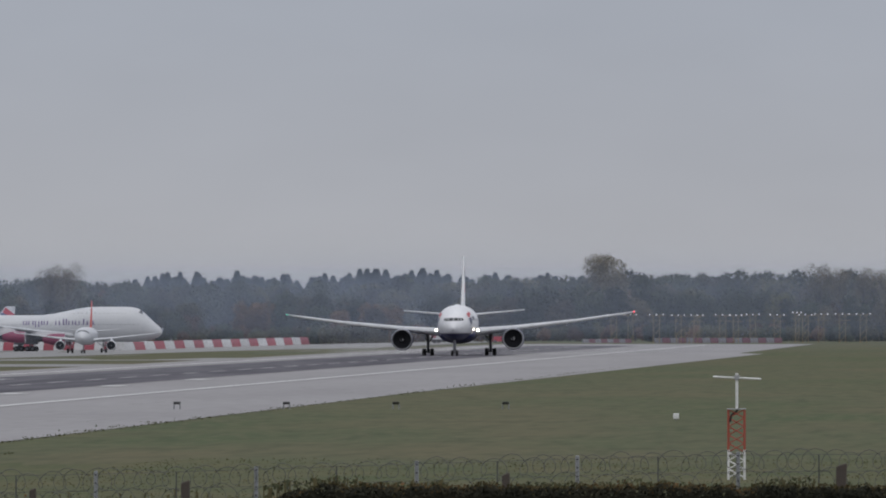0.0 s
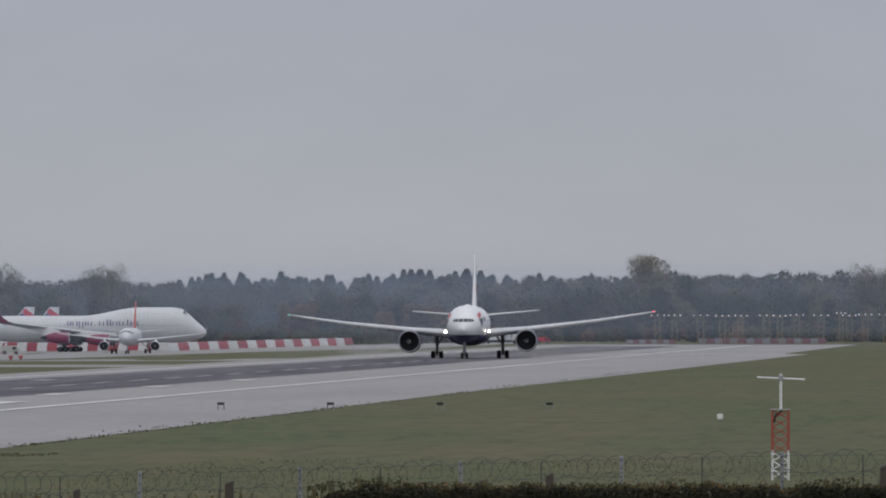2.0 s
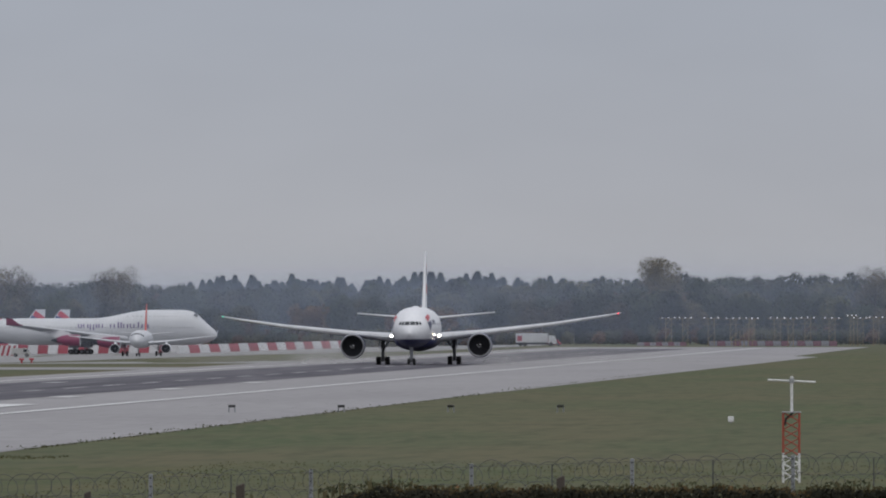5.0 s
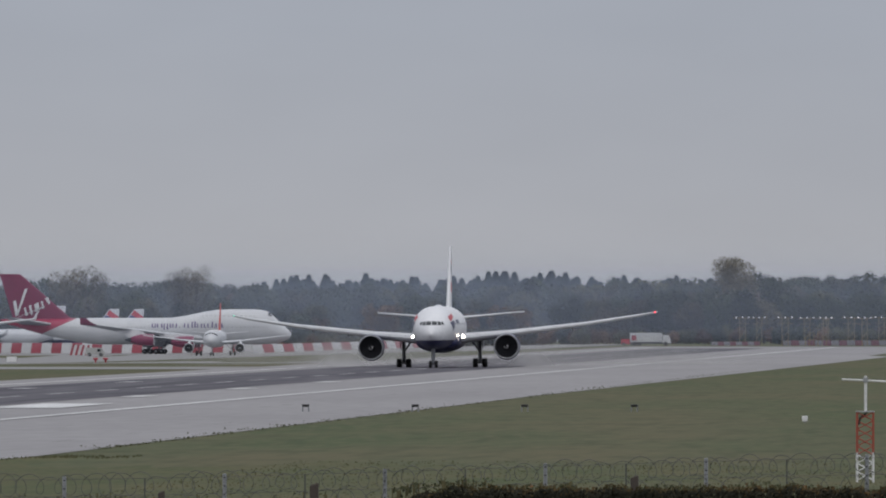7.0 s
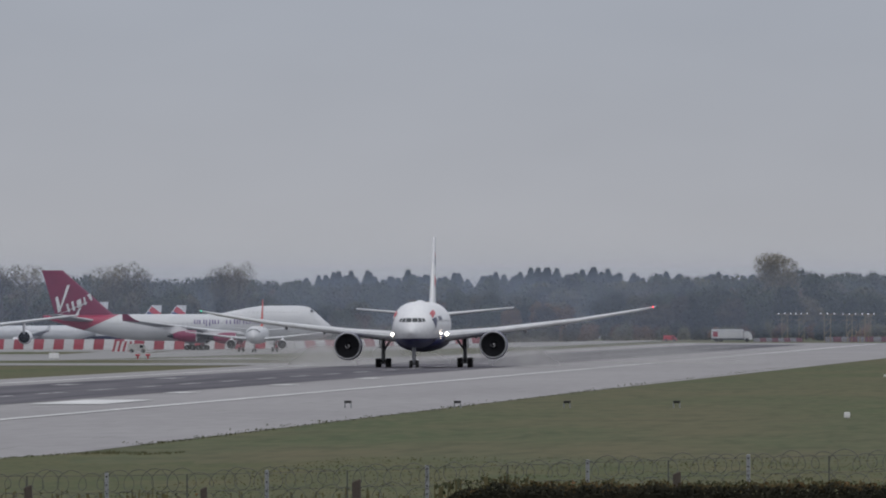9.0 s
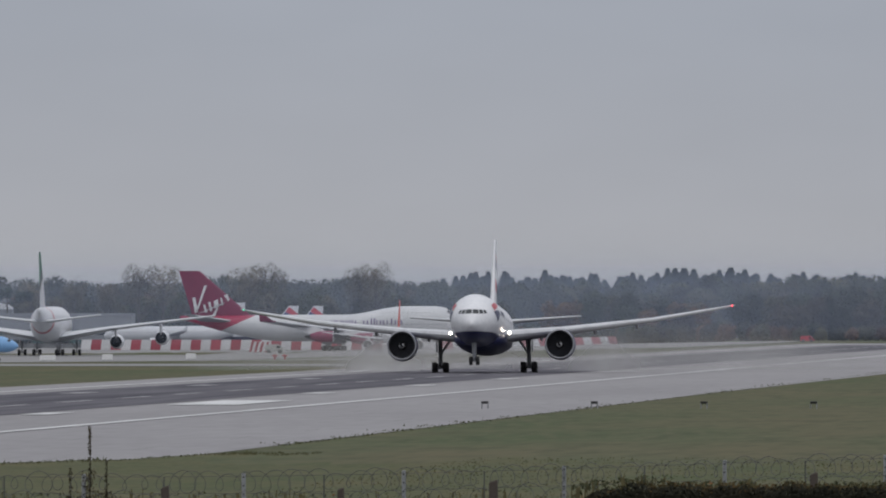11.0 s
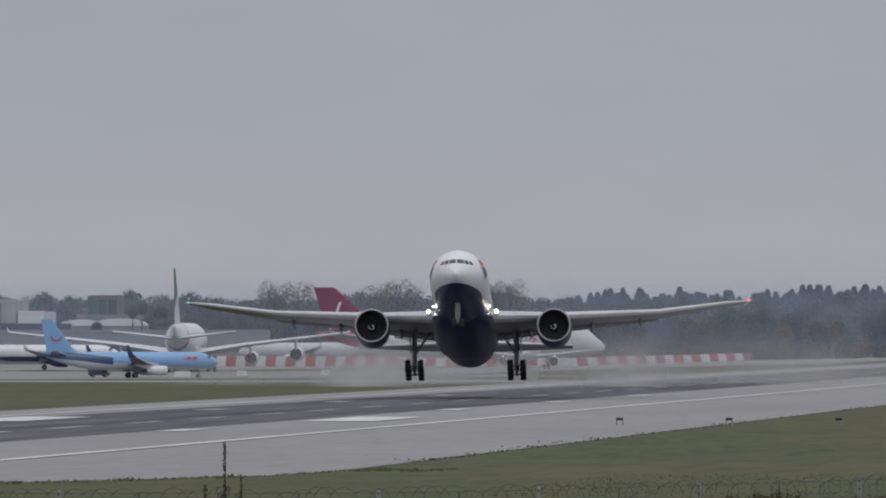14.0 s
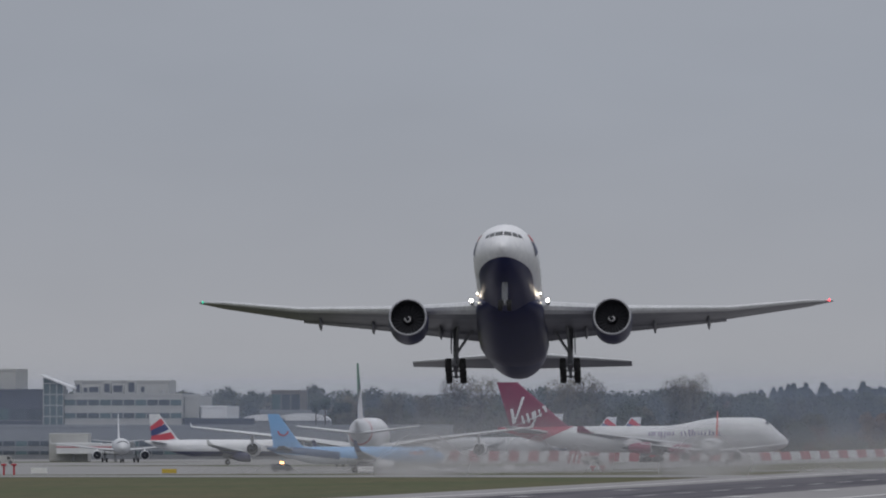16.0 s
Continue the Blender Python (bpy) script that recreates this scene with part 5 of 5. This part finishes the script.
for i, x in enumerate(xs_post):
    zt = fence_top(x)
    p = part("post", box(x - .06, FENCE_Y - .06, 0, x + .06, FENCE_Y + .06, zt, .015), POST, fence)
    for z in (zt - .12, zt - .38, zt - .65, zt - .9):
        part("bolt", rod((x, FENCE_Y - .085, z), (x, FENCE_Y - .055, z), .03, None, 6), BLACK, p)
    if i + 1 < len(xs_post):
        x1 = xs_post[i + 1]
        z1 = fence_top(x1)
        part("razor_coil", helix(x, x1, zt - .26, z1 - .26, .34, .46, FENCE_Y - .1, i), WIRE, fence, "coil of dull razor wire")
        part("razor_coil", helix(x + .2, x1 + .2, zt - .88, z1 - .88, .36, .5, FENCE_Y - .3, i + 40), WIRE, fence, "coil of dull razor wire")
        for dz in (.1, .62, 1.1, 1.6):
            part("strand", rod((x, FENCE_Y, zt - dz), (x1, FENCE_Y, z1 - dz), .007, None, 4), WIRE, fence)
        m = part("arm", rod((x + 2.5, FENCE_Y, (zt + z1) / 2 - 1.6), (x + 2.5, FENCE_Y, (zt + z1) / 2 - .1), .022, None, 5), WIRE, fence)
tagged(fence, "perimeter fence with concrete posts and razor wire coils", "fence")

HEDGE_A = leaf_mat("dark_hedge_leaves", (0.036, 0.034, 0.023), (0.023, 0.024, 0.017))
HEDGE_B = leaf_mat("rusty_hedge_leaves", (0.085, 0.055, 0.024), (0.045, 0.04, 0.018))


def hedge_cloud(x0, x1, y, zb, zt, n, size, top_only):
    verts, faces = [], []
    for _ in range(n):
        x = rng.uniform(x0, x1)
        edge = smoothstep(0, 1.6, min(x - x0, (x1 + .8) - x))
        hi = zb + (zt - zb) * (.55 + .45 * edge) + .16 * noise.noise(Vector((x * 1.3, 5, 2))) + .1 * noise.noise(Vector((x * 4.1, 1, 2)))
        z = hi - abs(rng.gauss(0, .12)) if top_only else zb + (hi - .06 - zb) * rng.random() ** .7
        c = Vector((x, y + rng.uniform(-.6, .6), z))
        a = Vector((rng.gauss(0, 1), rng.gauss(0, 1), rng.gauss(0, 1))).normalized() * size * rng.uniform(.5, 1.2)
        b = a.orthogonal().normalized() * size * .45
        i = len(verts)
        verts += [c - a * .5, c + b, c + a * .5, c - b]
        faces.append((i, i + 1, i + 2, i + 3))
    return verts, faces


hedge = empty("clipped_hedge", pose(0, 440, 0))
part("core", box(-23.3, -.45, 0, 4, .45, 2.05), HEDGE_A, hedge)
v, f = hedge_cloud(-24.2, 5, 0, .9, 2.36, 42000, .11, False)
mesh_part("dark_leaves", v, f, HEDGE_A, hedge)
v, f = hedge_cloud(-23.8, 5, 0, .9, 2.39, 3600, .09, True)
mesh_part("rusty_leaves", v, f, HEDGE_B, hedge)
tagged(hedge, "dark hedge with rusty autumn leaves along its top", "hedge")

# brambles and tall dry grass grown through the fence behind the hedge
BRAMBLE = leaf_mat("dull_bramble_leaves", (0.094, 0.098, 0.050), (0.070, 0.076, 0.040))
STRAW = leaf_mat("dry_straw_blades", (0.14, 0.125, 0.065), (0.10, 0.09, 0.05))
RUST = leaf_mat("rusty_bramble_leaves", (0.15, 0.075, 0.030), (0.09, 0.055, 0.026))


def thicket(name, x0, x1, y, low, high, blades, leaves, seed, label):
    """Thin upright blades with small leaves between them, in uneven clumps."""
    root = empty(name, pose(0, y, 0))
    rg = random.Random(seed)

    def crest(x):
        return low + (high - low) * min(1, max(0, .5 + .55 * noise.noise(Vector((x * .42, seed, 0))) + .35 * noise.noise(Vector((x * 1.7, seed, 3)))))
    verts, faces = [], []
    for _ in range(blades):
        x = rg.uniform(x0, x1)
        top = crest(x) * rg.uniform(.82, 1.04)
        lean, w = rg.gauss(0, .10), rg.uniform(.008, .02)
        yy, i = rg.uniform(-.8, .8), len(verts)
        verts += [(x - w, yy, 0), (x + w, yy, 0), (x + lean * .5 + w * .7, yy, top * .8 + .2 * low), (x + lean, yy, top)]
        faces.append((i, i + 1, i + 2, i + 3))
    mesh_part("straw", verts, faces, STRAW, root)
    for tone, share in ((BRAMBLE, .78), (RUST, .22)):
        verts, faces = [], []
        for _ in range(int(leaves * share)):
            x = rg.uniform(x0, x1)
            if tone is RUST and noise.noise(Vector((x * .5, seed, 7))) < .05:
                continue
            top = crest(x)
            c = Vector((x, rg.uniform(-.8, .8), top - abs(rg.gauss(0, .22)) * (top - low + .3)))
            a = Vector((rg.gauss(0, 1), rg.gauss(0, 1), rg.gauss(0, 1))).normalized() * rg.uniform(.03, .075)
            b, i = a.orthogonal() * .55, len(verts)
            verts += [c - a, c + b, c + a, c - b]
            faces.append((i, i + 1, i + 2, i + 3))
        mesh_part("leaves", verts, faces, tone, root)
    return tagged(root, label, "brambles", "brambles by the fence")


thicket("bramble_thicket", -24.5, 5, 452, 2.0, 2.6, 700, 2600, 3, "thin brambles and dry straw behind the hedge")
thicket("bramble_thicket", -58, -24, 463, 1.6, 2.1, 260, 240, 8, "low dull brambles grown through the fence")

for x, y, h, w in ((-26.6, 448, 2.38, .13), (-16.9, 448, 2.62, .12), (-6.9, 448, 2.9, .16), (-36.5, 448, 2.2, .12), (-46.5, 448, 2.2, .12), (-31.2, 448, 2.15, .1)):
    bm = bmesh.new()
    add_box(bm, -w, -w, 0, w, w, h, .03)
    for vv in bm.verts:
        if vv.co.z > h * .9:
            vv.co.z += vv.co.x * .35
    st = finish("wooden_stake", bm, STAKE)
    st.matrix_basis = pose(x, y, 0, 0, rng.uniform(-2.5, 2.5), 0)
    tagged(st, "dark weathered wooden stake by the fence", "stake", "wooden stakes")

WEED = leaf_mat("dry_weed", (0.06, 0.048, 0.03), (0.035, 0.03, 0.02))


def weed(x, y, h, spread, bushy):
    root = empty("dry_dock_weed", pose(x, y, 0))
    bm = bmesh.new()
    add_rod(bm, (0, 0, 0), (.04, 0, h), .022, .008, 5)
    for k in range(6):
        a = rng.uniform(0, 6.28)
        z = h * rng.uniform(.2, .6)
        add_rod(bm, (0, 0, z), (.25 * math.cos(a), .25 * math.sin(a), z + .4), .012, .005, 4)
    part("stem", bm, WEED, root)
    verts, faces = [], []
    for _ in range(320):
        z = h * rng.uniform(.45, 1.0)
        q = abs(rng.gauss(0, .035))
        if rng.random() < bushy:
            z = h * rng.uniform(.2, .66)
            q = abs(rng.gauss(0, spread)) * (1.2 - z / h)
        a = rng.uniform(0, 6.28)
        c = Vector((q * math.cos(a), q * math.sin(a), z))
        d = Vector((rng.gauss(0, 1), rng.gauss(0, 1), rng.gauss(0, 1))).normalized() * .055
        e2 = d.orthogonal().normalized() * .03
        i = len(verts)
        verts += [c - d, c + e2, c + d, c - e2]
        faces.append((i, i + 1, i + 2, i + 3))
    mesh_part("seed_heads", verts, faces, WEED, root)
    return tagged(root, "tall dry dock weed with brown seed heads", "weed", "dry weeds")


weed(-39.9, 460, 3.95, .3, .6)
weed(-39.3, 459, 2.9, .3, .8)
weed(-40.6, 461, 2.6, .3, .8)
# ragged tufts of grass over the pavement's edge
verts, faces = [], []
for _ in range(1300):
    y = 830 + 1230 * rng.random() ** 1.6
    clump = noise.noise(Vector((y * .09, 1.5, .3)))
    x = -61.4 + .5 - abs(rng.gauss(0, .55)) * (1 + 1.5 * max(0, clump))
    h = rng.uniform(.02, .06) * (1 + 3 * max(0, clump))
    a = rng.uniform(0, 6.28)
    dx, dy = math.cos(a) * .09, math.sin(a) * .09
    i = len(verts)
    verts += [(x - dx, y - dy, .02), (x + dx, y + dy, .02), (x + dx * .4 + rng.uniform(-.06, .06), y, .02 + h)]
    faces.append((i, i + 1, i + 2))
for _ in range(4500):
    x, y = rng.uniform(-46, 8), 590 + 170 * rng.random()
    clump = max(0, noise.noise(Vector((x * .35, y * .05, .3))))
    h = rng.uniform(.025, .06) * (1 + 2.2 * clump)
    w, i = rng.uniform(.02, .05), len(verts)
    verts += [(x - w, y, .02), (x + w, y, .02), (x + rng.gauss(0, .06), y + .02, .02 + h)]
    faces.append((i, i + 1, i + 2))
for x, y in bank:
    for _ in range(22 if x > -78 else 0):
        h = rng.uniform(.03, .12) * (1 + max(0, 1.5 * noise.noise(Vector((x * .8, 2, 9)))))
        px, py, w, i = x + rng.uniform(-.3, .3), y - rng.uniform(0, 12), rng.uniform(.02, .06), len(verts)
        verts += [(px - w, py, .03), (px + w, py, .03), (px + rng.gauss(0, .08), py, .03 + h)]
        faces.append((i, i + 1, i + 2))
edge_grass = mesh_part("edge_grass", verts, faces, ROUGH, None)
tagged(edge_grass, "ragged grass tufts along the pavement edge", "grass", kind="stuff")

# ---------------------------------------------------------------- spray and exhaust whirled up behind the jet


def spray_mat(name, density, rx, rz):
    m = bpy.data.materials.new(name)
    m.use_nodes = True
    n, l = m.node_tree.nodes, m.node_tree.links
    n.clear()
    out = n.new("ShaderNodeOutputMaterial")
    mix = n.new("ShaderNodeMixShader")
    tr = n.new("ShaderNodeBsdfTransparent")
    df = n.new("ShaderNodeBsdfDiffuse")
    tl = n.new("ShaderNodeBsdfTranslucent")
    df.inputs[0].default_value = tl.inputs[0].default_value = (0.53, 0.525, 0.52, 1)
    both = n.new("ShaderNodeMixShader")
    l.new(df.outputs[0], both.inputs[1])
    l.new(tl.outputs[0], both.inputs[2])
    tc = n.new("ShaderNodeTexCoord")
    mp = n.new("ShaderNodeMapping")
    mp.inputs["Scale"].default_value = (1 / rx, 1, 1 / rz)
    l.new(tc.outputs["Object"], mp.inputs[0])
    ln = n.new("ShaderNodeVectorMath")
    ln.operation = "LENGTH"
    l.new(mp.outputs[0], ln.inputs[0])
    fall = n.new("ShaderNodeMapRange")
    fall.interpolation_type = "SMOOTHSTEP"
    fall.inputs["From Min"].default_value, fall.inputs["From Max"].default_value = 0.1, 1.0
    fall.inputs["To Min"].default_value, fall.inputs["To Max"].default_value = density, 0
    l.new(ln.outputs["Value"], fall.inputs["Value"])
    ns = n.new("ShaderNodeTexNoise")
    ns.inputs["Scale"].default_value, ns.inputs["Detail"].default_value = .16, 2
    l.new(tc.outputs["Object"], ns.inputs["Vector"])
    nr = n.new("ShaderNodeMapRange")
    nr.inputs["From Min"].default_value, nr.inputs["From Max"].default_value = .3, .7
    nr.inputs["To Min"].default_value, nr.inputs["To Max"].default_value = .6, 1.15
    l.new(ns.outputs[0], nr.inputs["Value"])
    mu = n.new("ShaderNodeMath")
    mu.operation = "MULTIPLY"
    l.new(fall.outputs[0], mu.inputs[0])
    l.new(nr.outputs[0], mu.inputs[1])
    l.new(mu.outputs[0], mix.inputs[0])
    l.new(tr.outputs[0], mix.inputs[1])
    l.new(both.outputs[0], mix.inputs[2])
    l.new(mix.outputs[0], out.inputs[0])
    return m


spray = empty("spray_cloud")
for x, y, rx, rz, d in ((-17, 50, 9, 6, .85), (11, 54, 9, 6, .8), (-36, 105, 14, 5, .45), (32, 110, 15, 5, .42), (-12, 120, 20, 8, .55), (18, 160, 24, 7, .42), (-24, 175, 24, 7.5, .4), (4, 240, 38, 5.5, .2), (10, 340, 40, 4.5, .1)):
    bm = bmesh.new()
    n = 24
    bm.faces.new([bm.verts.new((rx * math.cos(2 * math.pi * k / n), 0, max(-.9, rz * math.sin(2 * math.pi * k / n)))) for k in range(n)])
    puff = part("spray_puff", bm, spray_mat("thin_water_spray", d, rx, rz), spray)
    puff.location = (x, y, 1.0)
    puff.visible_shadow = False
tagged(spray, "thin grey spray whirled up behind the engines", "spray", kind="stuff")
# ---------------------------------------------------------------- what moves


def motions():
    rows = []
    # seconds, sideways place, lift of the body, nose up, bank, heading off the runway's line
    keys = [(0, -106.9, 0, 0, -.5, .5), (3, -107.6, 0, 0, -.5, .4), (6, -108.6, 0, 0, -.5, .2), (9, -109.4, 0, 0, -.5, .1), (10, -109.8, 0, 0, -.5, .15), (10.4, -110.0, 0, .3, -.5, .3), (11, -110.4, .05, 2.2, -.5, .6), (11.5, -110.7, .15, 4.3, -.5, 1.0),
            (12, -111.0, .25, 6.3, -.45, 1.3), (12.5, -111.3, .35, 7.9, -.4, 1.55), (13, -111.65, .95, 8.4, -.3, 1.7), (13.5, -112.0, 1.58, 9.25, -.2, 1.85), (14, -112.3, 2.9, 10.3, -.2, 2.15), (14.5, -112.6, 4.35, 11.3, -.2, 2.45),
            (15, -112.8, 6.5, 11.9, -.2, 2.6), (15.5, -113.05, 9.4, 12.45, -.2, 2.7), (16, -113.3, 12.28, 13.1, -.2, 2.8)]
    for t, x, z, up, bank, off in keys:
        y = 2618 - 61 * t - 0.825 * t * t - 7.2
        rows.append((t, pose(x, y, z, 0, 0, off) @ pose(0, 0, 0, -up, bank, 0)))
    walk(jet, rows)
    # the wings bend up as they take the weight, the legs stretch and the bogies tilt
    flex = [(0, 0), (6, .3), (9.5, .65), (11, 1.2), (12.5, 2.1), (13.5, 2.3), (16, 2.3)]
    drop = [(0, 0), (10.4, 0), (11.5, -.1), (12.5, -.3), (13.1, -.55), (13.6, -.6), (14.3, -.42), (16, -.35)]
    tilts = (0, 0, 2.2, 7.6, 4, -8, -9, -10)
    for ob in jet.children:
        base = ob.name.split(".")[0]
        if base == "wing":
            side = 1 if ob.data.vertices[-1].co.x > 0 else -1
            pivot = Matrix.Translation((side * 3.0, 0, 4.2))
            walk(ob, [(t, pivot @ pose(0, 0, 0, 0, -side * a, 0) @ pivot.inverted()) for t, a in flex])
            bend = Matrix.Translation((side * 20.75, 0, 6.03))
            for tip in [o for o in ob.children if o.name.startswith("outer_wing")]:
                walk(tip, [(t, bend @ pose(0, 0, 0, 0, -side * a * 1.25, 0) @ bend.inverted()) for t, a in flex])
        elif base == "engine":
            walk(ob, [(t, pose(0, 0, .12 * a)) for t, a in flex])
        elif base == "main_gear_leg":
            walk(ob, [(t, pose(0, 0, z)) for t, z in drop])
        elif base == "bogie":
            hub = Matrix.Translation((0, 0, .66))
            walk(ob, [(t, pose(0, 0, z) @ hub @ pose(0, 0, 0, tilt, 0, 0) @ hub.inverted()) for (t, z), tilt in zip(drop, tilts)])
    # the blue jet taxis along the apron at a walking pace and a half
    course = []
    for t in (0, 4, 8, 12, 13.5, 16):
        d = 4.75 * (t - 13.5)
        x, y = -293.5 + .94 * d, 3130 + .342 * d
        course.append((t, pose(x, y, ground_z(x, y) + .05, 0, 0, 110)))
    walk(holiday, course)
    # the lorry on the perimeter road beyond the runway end
    walk(lorry, [(t, pose(x, 3720, 0.02)) for t, x in ((0, -154.8), (3, -152.2), (5, -146.9), (5.5, -144.4), (10, -122.1), (16, -92.4))])
    # spray follows the engines along the runway and thickens as the nose lifts
    low = [(0, -4.4), (5, -3.2), (8, -1.8), (10, -1.0), (12.5, 0), (14, 1.0), (16, 2.2)]
    walk(spray, [(t, pose(-109.5, 2611 - 61 * t - 0.825 * t * t, z)) for t, z in low])


motions()
